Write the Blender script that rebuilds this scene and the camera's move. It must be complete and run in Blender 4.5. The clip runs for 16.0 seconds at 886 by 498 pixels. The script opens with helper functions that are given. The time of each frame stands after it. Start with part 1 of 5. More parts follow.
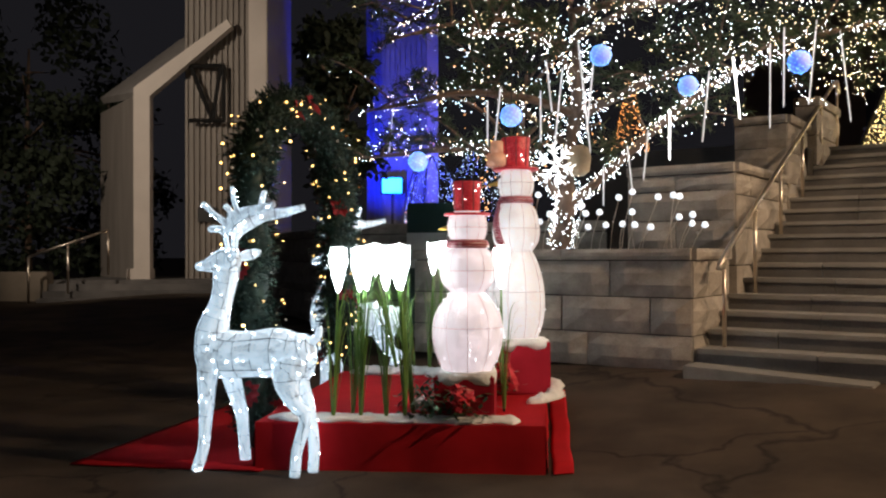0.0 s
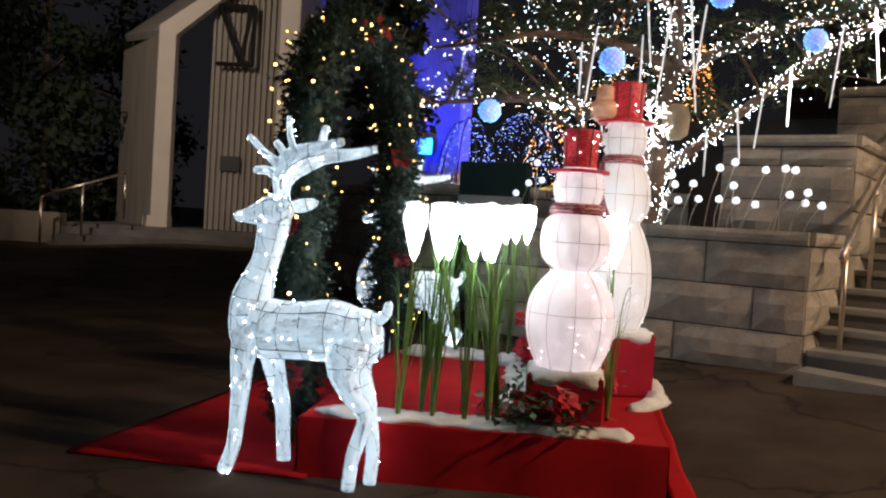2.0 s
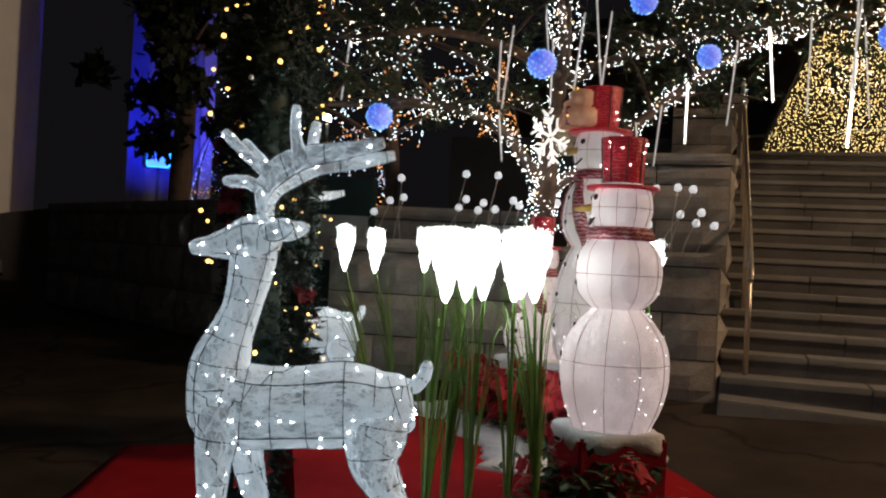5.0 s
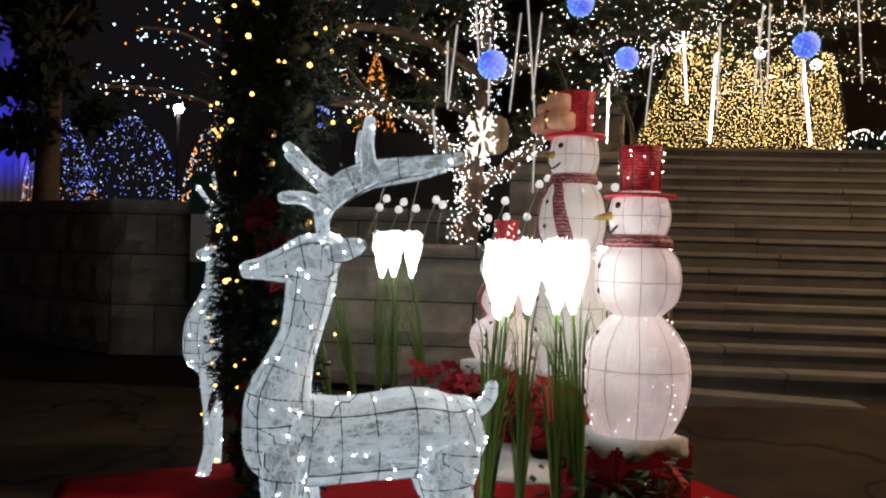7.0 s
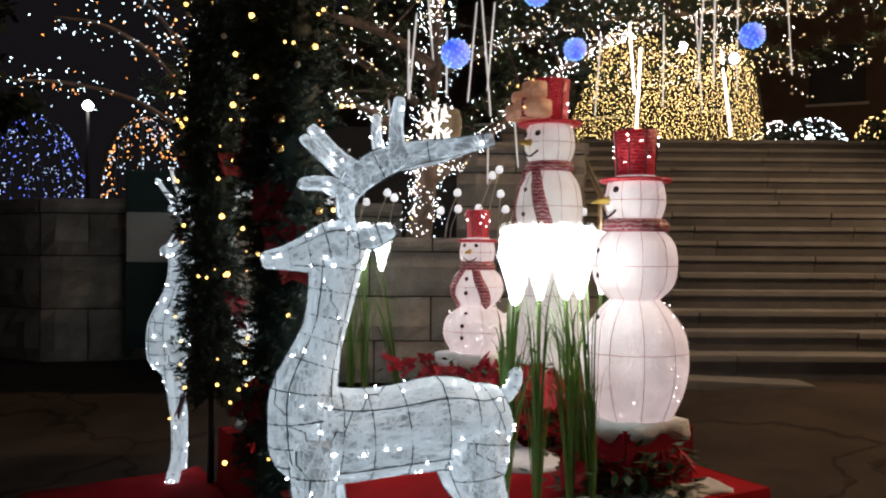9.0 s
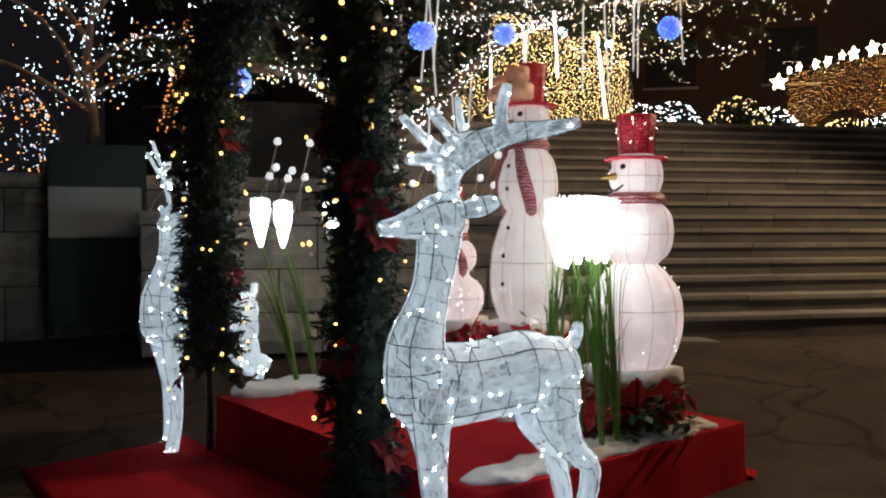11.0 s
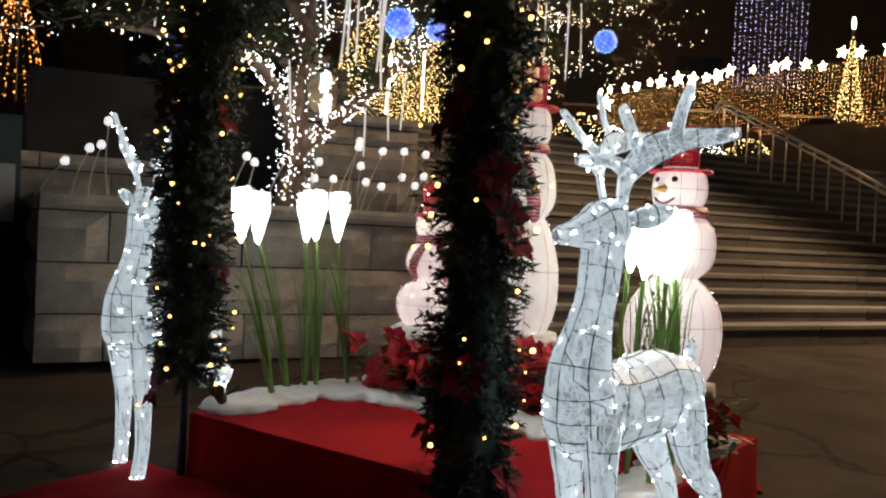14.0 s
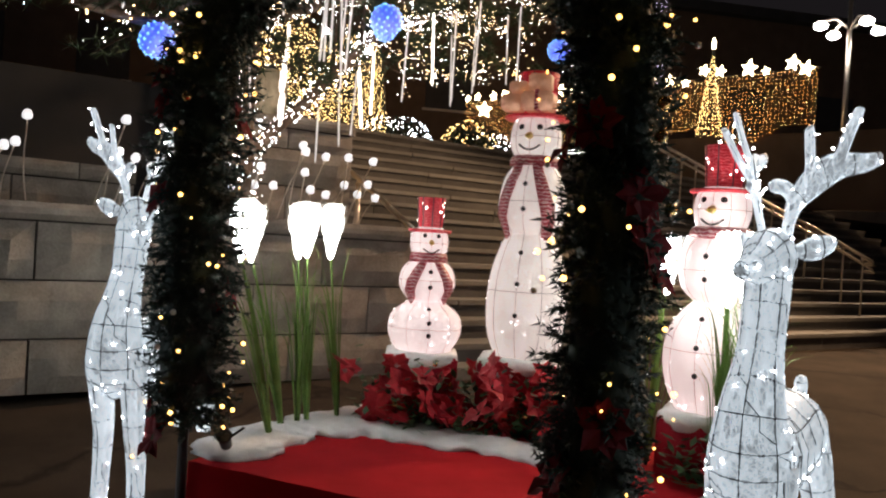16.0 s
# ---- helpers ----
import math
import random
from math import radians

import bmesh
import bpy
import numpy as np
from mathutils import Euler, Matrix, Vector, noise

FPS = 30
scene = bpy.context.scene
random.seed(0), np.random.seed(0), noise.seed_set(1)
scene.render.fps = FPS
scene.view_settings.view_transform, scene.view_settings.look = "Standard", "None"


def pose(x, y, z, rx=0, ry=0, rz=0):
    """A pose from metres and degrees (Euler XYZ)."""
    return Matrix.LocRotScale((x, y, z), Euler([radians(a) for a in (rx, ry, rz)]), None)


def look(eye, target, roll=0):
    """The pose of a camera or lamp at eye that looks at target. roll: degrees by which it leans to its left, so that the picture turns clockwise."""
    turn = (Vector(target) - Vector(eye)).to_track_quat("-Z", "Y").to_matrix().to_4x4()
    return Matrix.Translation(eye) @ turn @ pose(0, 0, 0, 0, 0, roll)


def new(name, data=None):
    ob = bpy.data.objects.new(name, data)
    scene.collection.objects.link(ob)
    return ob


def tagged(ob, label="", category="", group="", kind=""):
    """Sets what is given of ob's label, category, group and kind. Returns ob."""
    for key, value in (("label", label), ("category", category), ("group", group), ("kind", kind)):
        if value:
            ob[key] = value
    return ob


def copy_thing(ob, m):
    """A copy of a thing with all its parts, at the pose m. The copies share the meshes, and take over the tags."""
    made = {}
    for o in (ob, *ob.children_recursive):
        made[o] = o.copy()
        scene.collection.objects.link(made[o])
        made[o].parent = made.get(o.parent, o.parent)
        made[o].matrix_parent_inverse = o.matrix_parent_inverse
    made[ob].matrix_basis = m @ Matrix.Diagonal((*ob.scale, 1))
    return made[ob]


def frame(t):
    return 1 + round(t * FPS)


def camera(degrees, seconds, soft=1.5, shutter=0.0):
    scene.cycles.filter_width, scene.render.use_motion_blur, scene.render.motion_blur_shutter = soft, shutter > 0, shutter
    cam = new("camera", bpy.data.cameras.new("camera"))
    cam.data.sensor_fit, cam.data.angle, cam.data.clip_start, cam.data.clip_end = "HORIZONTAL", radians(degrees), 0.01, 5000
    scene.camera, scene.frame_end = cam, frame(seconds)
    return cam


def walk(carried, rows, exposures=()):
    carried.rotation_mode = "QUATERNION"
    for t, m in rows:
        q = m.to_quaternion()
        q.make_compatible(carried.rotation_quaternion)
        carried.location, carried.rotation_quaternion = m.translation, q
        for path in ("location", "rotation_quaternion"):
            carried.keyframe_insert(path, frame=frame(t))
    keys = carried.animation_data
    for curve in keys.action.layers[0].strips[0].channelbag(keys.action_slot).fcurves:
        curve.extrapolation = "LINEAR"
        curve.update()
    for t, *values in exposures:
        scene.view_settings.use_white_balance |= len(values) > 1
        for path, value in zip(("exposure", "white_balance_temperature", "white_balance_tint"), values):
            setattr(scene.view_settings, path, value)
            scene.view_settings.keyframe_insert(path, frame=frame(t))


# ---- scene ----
cam = camera(53.5, 16.0, soft=2.2)
METRES, EYE, TILT, LEAN, TURN = 8.0, 1.42, 0.0, 0.0, 0.0
ROWS = [
    (0.0, 0.0, 0.0, 0.0, 0.0, 0.34, 0.17),
    (0.5, -0.006, 0.0367, -0.0022, 1.36, -0.39, -0.58),
    (1.0, -0.0228, 0.0776, -0.0016, 1.45, -1.62, -1.05),
    (1.5, -0.0375, 0.1173, -0.0058, 1.36, -1.76, -1.79),
    (2.0, -0.0598, 0.1534, -0.0041, 0.9, -1.88, -3.51),
    (2.5, -0.0895, 0.185, -0.0003, -2.07, -0.52, -4.05),
    (3.0, -0.1108, 0.2134, -0.0034, -7.11, 0.88, -4.75),
    (3.5, -0.1369, 0.2429, -0.0044, -8.1, 1.09, -4.63),
    (4.0, -0.1726, 0.2684, -0.0045, -9.64, 1.07, -3.08),
    (4.5, -0.1973, 0.2921, -0.0077, -13.61, 0.72, -2.76),
    (7.0, -0.3147, 0.3723, 0.0015, -29.43, -0.01, -1.63),
    (7.5, -0.3281, 0.3784, 0.0018, -31.32, 0.84, -1.69),
    (8.0, -0.3329, 0.389, 0.0007, -32.81, 0.84, -1.76),
    (8.5, -0.3377, 0.403, -0.0015, -34.19, 0.88, -0.43),
    (9.0, -0.3524, 0.4082, -0.0047, -35.59, -0.04, -0.34),
    (11.5, -0.4864, 0.4711, -0.0084, -48.51, -1.59, -0.42),
    (12.0, -0.4966, 0.4961, -0.0078, -50.45, -1.52, -1.07),
    (12.5, -0.5166, 0.5163, -0.0063, -54.74, -1.19, -1.06),
    (13.0, -0.5269, 0.5392, -0.0085, -57.06, -1.27, -1.5),
    (13.5, -0.5284, 0.5766, -0.0103, -59.17, -1.19, -1.93),
    (14.0, -0.5315, 0.6098, -0.0103, -61.32, -1.18, -2.83),
    (14.5, -0.534, 0.6421, -0.0077, -64.44, -0.9, -2.87),
    (15.0, -0.531, 0.6749, -0.009, -67.54, -0.93, -3.21),
    (15.5, -0.5283, 0.7076, -0.0076, -69.87, -0.71, -3.46),
    (16.0, -0.5326, 0.7423, -0.0063, -72.21, -0.44, -3.42),
]
walk(cam, [(t, pose(0, 0, EYE, TILT, LEAN, TURN) @ pose(METRES * x, METRES * y, METRES * z, 90 + pitch, roll, yaw)) for t, x, y, z, yaw, pitch, roll in ROWS],
     exposures=[(0.0, 0.62, 5950, 8), (1.5, 0.66, 5950, 8), (2.5, 0.54, 6050, 9), (3.5, 0.46, 6200, 10), (4.0, 0.05, 6250, 10), (4.5, -0.35, 6250, 10), (5.2, -0.25, 6400, 10),
                (7.0, -0.1, 6600, 12), (9.0, 0.1, 6400, 12), (11.5, 0.15, 6300, 9), (12.0, 0.02, 6300, 9), (12.5, -0.25, 6350, 9), (13.0, 0.0, 6450, 9), (13.5, 0.28, 6550, 9),
                (14.5, 0.36, 6800, 12), (15.0, 0.5, 6900, 14), (16.0, 0.5, 6750, 15)])

# ---- world and large lights: a night sky over a lit square ----
world = bpy.data.worlds.new("night")
scene.world = world
world.use_nodes = True
world.node_tree.nodes["Background"].inputs[0].default_value = (0.46, 0.41, 0.46, 1)
world.node_tree.nodes["Background"].inputs[1].default_value = 0.014


def lamp(name, kind, at, target, power, colour, size):
    data = bpy.data.lights.new(name, kind)
    data.energy, data.color = power, colour
    if kind == "AREA":
        data.size = size
    else:
        data.shadow_soft_size = size
    if kind == "SPOT":
        data.spot_size, data.spot_blend = radians(110 if size < 0.3 else 60), 0.7
    ob = new(name, data)
    ob.matrix_world = look(at, target)
    return ob


# lighting of the square: plaza lamp beyond the stairs, unseen warm lamp added nearer
lamp("plaza_lamp_light", "SPOT", (19.0, 2.4, 8.6), (3.0, 6.0, 0.0), 2050, (1.0, 0.69, 0.43), 0.25)
lamp("unseen_warm_light", "SPOT", (7.0, 3.2, 6.2), (3.4, 7.0, 0.3), 1080, (1.0, 0.66, 0.38), 0.25)
lamp("church_flood_light", "SPOT", (-11.0, 14.0, 9.0), (-8.0, 27.0, 4.5), 2000, (1.0, 0.78, 0.58), 0.3)

# ---- materials ----


def mat(name, base, rough=0.6, metal=0.0, vary=0.25, scale=8.0, bump=0.15, glow=None, strength=0.0, fine=60.0, spec=0.5, stretch=(1, 1, 1), random=0.0):
    m = bpy.data.materials.new(name)
    m.use_nodes = True
    nt = m.node_tree
    b = nt.nodes["Principled BSDF"]
    b.inputs["Roughness"].default_value = rough
    b.inputs["Metallic"].default_value = metal
    b.inputs["Specular IOR Level"].default_value = spec
    co = nt.nodes.new("ShaderNodeTexCoord")
    mp = nt.nodes.new("ShaderNodeMapping")
    mp.inputs["Scale"].default_value = stretch
    nt.links.new(co.outputs["Object"], mp.inputs["Vector"])
    big = nt.nodes.new("ShaderNodeTexNoise")
    big.inputs["Scale"].default_value, big.inputs["Detail"].default_value = scale, 6.0
    small = nt.nodes.new("ShaderNodeTexNoise")
    small.inputs["Scale"].default_value, small.inputs["Detail"].default_value = fine, 4.0
    for n in (big, small):
        nt.links.new(mp.outputs["Vector"], n.inputs["Vector"])
    mix = nt.nodes.new("ShaderNodeMath")
    mix.operation = "MULTIPLY_ADD"
    mix.inputs[1].default_value = 0.45
    nt.links.new(small.outputs[0], mix.inputs[0])
    nt.links.new(big.outputs[0], mix.inputs[2])
    ramp = nt.nodes.new("ShaderNodeMapRange")
    ramp.inputs["From Min"].default_value, ramp.inputs["From Max"].default_value = 0.35, 1.1
    ramp.inputs["To Min"].default_value, ramp.inputs["To Max"].default_value = 1 - vary, 1 + vary
    nt.links.new(mix.outputs[0], ramp.inputs["Value"])
    last = ramp.outputs[0]
    if random:
        info = nt.nodes.new("ShaderNodeObjectInfo")
        r2 = nt.nodes.new("ShaderNodeMapRange")
        r2.inputs["To Min"].default_value, r2.inputs["To Max"].default_value = 1 - random, 1 + random
        nt.links.new(info.outputs["Random"], r2.inputs["Value"])
        mul = nt.nodes.new("ShaderNodeMath")
        mul.operation = "MULTIPLY"
        nt.links.new(last, mul.inputs[0])
        nt.links.new(r2.outputs[0], mul.inputs[1])
        last = mul.outputs[0]
    sc = nt.nodes.new("ShaderNodeVectorMath")
    sc.operation = "SCALE"
    sc.inputs[0].default_value = base
    nt.links.new(last, sc.inputs["Scale"])
    nt.links.new(sc.outputs[0], b.inputs["Base Color"])
    if bump:
        bp = nt.nodes.new("ShaderNodeBump")
        bp.inputs["Strength"].default_value, bp.inputs["Distance"].default_value = bump, 0.01
        nt.links.new(mix.outputs[0], bp.inputs["Height"])
        nt.links.new(bp.outputs[0], b.inputs["Normal"])
    if glow:
        b.inputs["Emission Color"].default_value = (*glow, 1)
        b.inputs["Emission Strength"].default_value = strength
    return m


def lit_mesh(name, base, glow, strength, tone=0.5, threads=55.0):
    """Wound white thread over a wire frame, lit from inside: the weave lets more or less light out."""
    m = mat(name, base, 0.42, vary=0.15, scale=9, bump=0.0, fine=220)
    nt = m.node_tree
    b = nt.nodes["Principled BSDF"]
    co = nt.nodes["Texture Coordinate"]
    weave = None
    for turn in ((0.5, 0.3, 0.2), (-0.6, 0.9, 1.1)):
        mp = nt.nodes.new("ShaderNodeMapping")
        mp.inputs["Rotation"].default_value = turn
        nt.links.new(co.outputs["Object"], mp.inputs["Vector"])
        wave = nt.nodes.new("ShaderNodeTexWave")
        wave.inputs["Scale"].default_value, wave.inputs["Distortion"].default_value = threads, 14.0
        wave.inputs["Detail"].default_value, wave.inputs["Detail Scale"].default_value = 3.0, 1.6
        nt.links.new(mp.outputs[0], wave.inputs["Vector"])
        if weave is None:
            weave = wave.outputs["Fac"]
        else:
            top = nt.nodes.new("ShaderNodeMath")
            top.operation = "MAXIMUM"
            nt.links.new(weave, top.inputs[0])
            nt.links.new(wave.outputs["Fac"], top.inputs[1])
            weave = top.outputs[0]
    patch = nt.nodes.new("ShaderNodeTexNoise")
    patch.inputs["Scale"].default_value, patch.inputs["Detail"].default_value = 11.0, 4.0
    nt.links.new(co.outputs["Object"], patch.inputs["Vector"])
    mul = nt.nodes.new("ShaderNodeMath")
    mul.operation = "MULTIPLY"
    nt.links.new(weave, mul.inputs[0])
    nt.links.new(patch.outputs[0], mul.inputs[1])
    rng = nt.nodes.new("ShaderNodeMapRange")
    rng.inputs["From Min"].default_value, rng.inputs["From Max"].default_value = 0.12, 0.62
    rng.inputs["To Min"].default_value, rng.inputs["To Max"].default_value = strength * (1 - tone), strength * (1 + tone)
    nt.links.new(mul.outputs[0], rng.inputs["Value"])
    b.inputs["Emission Color"].default_value = (*glow, 1)
    nt.links.new(rng.outputs[0], b.inputs["Emission Strength"])
    bp = nt.nodes.new("ShaderNodeBump")
    bp.inputs["Strength"].default_value, bp.inputs["Distance"].default_value = 0.8, 0.004
    nt.links.new(weave, bp.inputs["Height"])
    nt.links.new(bp.outputs[0], b.inputs["Normal"])
    return m


def led(name, colour, strength):
    m = bpy.data.materials.new(name)
    m.use_nodes = True
    b = m.node_tree.nodes["Principled BSDF"]
    b.inputs["Base Color"].default_value = (0.8, 0.8, 0.8, 1)
    b.inputs["Emission Color"].default_value = (*colour, 1)
    b.inputs["Emission Strength"].default_value = strength
    return m


ASPHALT = mat("asphalt", (0.058, 0.043, 0.031), 0.9, vary=0.7, scale=1.6, bump=0.7, fine=140, spec=0.2)
def cracked(m, scale, width, dark):
    """Thin wandering cracks, darker than the surface."""
    nt = m.node_tree
    b = nt.nodes["Principled BSDF"]
    old = b.inputs["Base Color"].links[0].from_socket
    co = nt.nodes["Texture Coordinate"]
    wob = nt.nodes.new("ShaderNodeTexNoise")
    wob.inputs["Scale"].default_value, wob.inputs["Detail"].default_value = 1.8, 5.0
    nt.links.new(co.outputs["Object"], wob.inputs["Vector"])
    add = nt.nodes.new("ShaderNodeVectorMath")
    add.operation = "MULTIPLY_ADD"
    add.inputs[1].default_value = (0.9, 0.9, 0.0)
    nt.links.new(wob.outputs["Color"], add.inputs[0])
    nt.links.new(co.outputs["Object"], add.inputs[2])
    cell = nt.nodes.new("ShaderNodeTexVoronoi")
    cell.feature = "DISTANCE_TO_EDGE"
    cell.inputs["Scale"].default_value = scale
    nt.links.new(add.outputs[0], cell.inputs["Vector"])
    r = nt.nodes.new("ShaderNodeMapRange")
    r.inputs["From Max"].default_value = width
    r.inputs["To Min"].default_value = dark
    nt.links.new(cell.outputs["Distance"], r.inputs["Value"])
    sc = nt.nodes.new("ShaderNodeVectorMath")
    sc.operation = "SCALE"
    nt.links.new(old, sc.inputs[0])
    nt.links.new(r.outputs[0], sc.inputs["Scale"])
    nt.links.new(sc.outputs[0], b.inputs["Base Color"])


cracked(ASPHALT, 0.42, 0.012, 0.35)
GRANITE = mat("granite", (0.33, 0.295, 0.255), 0.85, vary=0.45, scale=5, bump=1.0, fine=55, random=0.1)
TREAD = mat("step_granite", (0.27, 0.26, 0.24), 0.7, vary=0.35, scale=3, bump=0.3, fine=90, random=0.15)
# darker copy of the step granite: the riser faces' shade is in its colour
RISER = mat("step_granite_dark", (0.125, 0.118, 0.113), 0.8, vary=0.45, scale=3, bump=0.4, fine=60, random=0.2)
SOIL = mat("soil", (0.04, 0.033, 0.026), 0.95, vary=0.5, scale=12, bump=0.8)
CARPET = mat("red_felt", (0.43, 0.012, 0.018), 0.95, vary=0.22, scale=5, bump=0.35, fine=220, spec=0.1)
COTTON = mat("cotton_snow", (0.8, 0.8, 0.8), 0.95, vary=0.1, scale=20, bump=0.8, fine=90, spec=0.1)
STEEL = mat("brushed_steel", (0.72, 0.63, 0.52), 0.34, metal=1.0, vary=0.1, scale=6, bump=0.05)
BLACK = mat("black_plastic", (0.015, 0.015, 0.015), 0.5, vary=0.2, bump=0.05)
WIREPALE = mat("pale_wire", (0.35, 0.32, 0.32), 0.5, metal=0.3, vary=0.1, bump=0)
WIRE = mat("frame_wire", (0.07, 0.08, 0.09), 0.45, metal=0.5, vary=0.1, bump=0)
CONCRETE = mat("painted_concrete", (0.62, 0.56, 0.5), 0.8, vary=0.12, scale=1.5, bump=0.2, fine=30)
RIBBED = mat("ribbed_concrete", (0.3, 0.27, 0.24), 0.85, vary=0.25, scale=1.2, bump=0.3, fine=30, stretch=(3, 3, 0.4))
DARK = mat("dark_surface", (0.05, 0.05, 0.052), 0.7, vary=0.3, scale=2, bump=0.2)
ROOFING = mat("roof_tiles", (0.33, 0.31, 0.29), 0.75, vary=0.25, scale=4, bump=0.4)
NEEDLE = mat("garland_needles", (0.016, 0.04, 0.03), 0.6, vary=0.4, scale=9, bump=0)
PINE = mat("pine_needles", (0.05, 0.075, 0.03), 0.6, vary=0.4, scale=3, bump=0)
BARK = mat("pine_bark", (0.16, 0.11, 0.08), 0.9, vary=0.4, scale=9, bump=0.9, fine=40)
LEAF = mat("dark_leaf", (0.035, 0.075, 0.025), 0.5, vary=0.4, scale=14, bump=0.2)
BLADE = mat("reed_blade", (0.14, 0.26, 0.05), 0.5, vary=0.3, scale=20, bump=0.1)
PETAL = mat("red_petal", (0.5, 0.016, 0.03), 0.6, vary=0.3, scale=18, bump=0.25)
# darker copy of the petal red: shade in the garland put into the colour
DARKPETAL = mat("dark_red_petal", (0.2, 0.008, 0.014), 0.8, vary=0.3, scale=18, bump=0.3)
BEIGE = mat("beige_cloth", (0.5, 0.4, 0.26), 0.8, vary=0.2, scale=12, bump=0.4)
GOLD = mat("gold_bauble", (0.75, 0.5, 0.18), 0.22, metal=1.0, vary=0.15, bump=0)
BOXRED = mat("red_box_felt", (0.36, 0.014, 0.03), 0.9, vary=0.2, scale=6, bump=0.3, fine=200, spec=0.15)
# faint red glow put into both tinsels themselves; the scarves hold no lamp
TINSEL = mat("glowing_red_tinsel", (0.55, 0.015, 0.03), 0.3, vary=0.45, scale=35, bump=0.9, glow=(1.0, 0.05, 0.08), strength=0.07)
SCARF = mat("glowing_scarf_tinsel", (0.3, 0.03, 0.05), 0.35, vary=0.45, scale=40, bump=0.9, glow=(1.0, 0.1, 0.12), strength=0.02)
def two_tone(m, other, scale):
    """Adds irregular pale threads to a material."""
    nt = m.node_tree
    b = nt.nodes["Principled BSDF"]
    old = b.inputs["Base Color"].links[0].from_socket
    wave = nt.nodes.new("ShaderNodeTexWave")
    wave.bands_direction = "Z"
    wave.inputs["Scale"].default_value, wave.inputs["Distortion"].default_value = scale, 6.0
    wave.inputs["Detail"].default_value, wave.inputs["Detail Scale"].default_value = 3.0, 3.0
    nt.links.new(nt.nodes["Texture Coordinate"].outputs["Object"], wave.inputs["Vector"])
    r = nt.nodes.new("ShaderNodeMapRange")
    r.inputs["From Min"].default_value, r.inputs["From Max"].default_value = 0.55, 0.9
    nt.links.new(wave.outputs["Fac"], r.inputs["Value"])
    mx = nt.nodes.new("ShaderNodeMix")
    mx.data_type = "RGBA"
    nt.links.new(r.outputs[0], mx.inputs["Factor"])
    nt.links.new(old, mx.inputs["A"])
    mx.inputs["B"].default_value = (*other, 1)
    nt.links.new(mx.outputs["Result"], b.inputs["Base Color"])


two_tone(SCARF, (0.6, 0.42, 0.42), 16.0)
two_tone(TINSEL, (0.75, 0.12, 0.14), 22.0)
CARROT = mat("ochre_nose", (0.6, 0.4, 0.08), 0.5, vary=0.15, bump=0.1)
TUBE = mat("icicle_tube", (0.7, 0.7, 0.7), 0.25, vary=0.05, bump=0, glow=(1, 0.96, 0.9), strength=0.35)
TUBEHOT = led("lit_icicle_tube", (1.0, 0.93, 0.8), 4.0)
THREAD = mat("white_thread", (0.82, 0.83, 0.84), 0.45, vary=0.35, scale=30, bump=0, glow=(0.76, 0.91, 1.0), strength=0.42)
DEERLED = led("deer_led", (0.88, 0.96, 1.0), 22.0)
FUR = lit_mesh("deer_mesh", (0.66, 0.68, 0.7), (0.76, 0.91, 1.0), 0.22, 0.6, 36.0)
ANTLERSKIN = lit_mesh("antler_mesh", (0.6, 0.62, 0.64), (0.78, 0.91, 1.0), 0.13, 0.8, 36.0)
SNOWMESH = lit_mesh("snowman_mesh", (0.75, 0.72, 0.72), (1.0, 0.79, 0.78), 0.46, 0.34, 42.0)
SNOWMESH2 = lit_mesh("snowman_mesh_dim", (0.75, 0.73, 0.7), (1.0, 0.86, 0.82), 0.3, 0.36, 42.0)
PLUME = led("plume_fibre", (0.93, 1.0, 0.95), 7.0)
WHITELED = led("white_led", (1.0, 0.94, 0.86), 12.0)
SNOWLED = led("snowman_led", (1.0, 0.95, 0.95), 5.0)
COOLLED = led("cool_led", (0.75, 0.9, 1.0), 10.0)
WARMLED = led("warm_led", (1.0, 0.54, 0.13), 4.2)
GOLDLED = led("gold_led", (1.0, 0.66, 0.22), 5.0)
AMBERLED = led("amber_led", (1.0, 0.34, 0.06), 3.0)
BLUELED = led("blue_led", (0.1, 0.16, 1.0), 3.0)
STARLED = led("star_lamp", (1.0, 0.83, 0.5), 9.0)
LAMPWHITE = led("lamp_head", (1.0, 0.98, 0.92), 25.0)
BALLBLUE = led("ball_lamp", (0.012, 0.06, 1.0), 0.75)
BALLDOT = led("ball_led", (0.16, 0.55, 1.0), 1.7)
BALLWHITE = mat("white_ball", (0.75, 0.72, 0.65), 0.5, vary=0.1, scale=30, bump=0.5)
BLUEWALL = mat("blue_lit_cladding", (0.3, 0.3, 0.32), 0.8, vary=0.3, scale=3, bump=0.2)
BOARD = mat("notice_board", (0.5, 0.52, 0.5), 0.5, vary=0.1, scale=3, bump=0.05)
GREENMETAL = mat("dark_green_metal", (0.02, 0.05, 0.045), 0.5, vary=0.2, scale=3, bump=0.05)
HEDGE = mat("night_foliage", (0.016, 0.026, 0.012), 0.8, vary=0.5, scale=2, bump=0.3)
PLAZAWALL = mat("plaza_wall", (0.15, 0.1, 0.07), 0.85, vary=0.25, scale=2, bump=0.3)
BRICKWALL = mat("low_stone_wall", (0.26, 0.22, 0.17), 0.85, vary=0.35, scale=2, bump=0.4)
GIFT = mat("gift_fabric", (0.62, 0.36, 0.25), 0.5, vary=0.25, scale=18, bump=0.4, glow=(1, 0.45, 0.25), strength=0.12)

# ---- mesh helpers ----


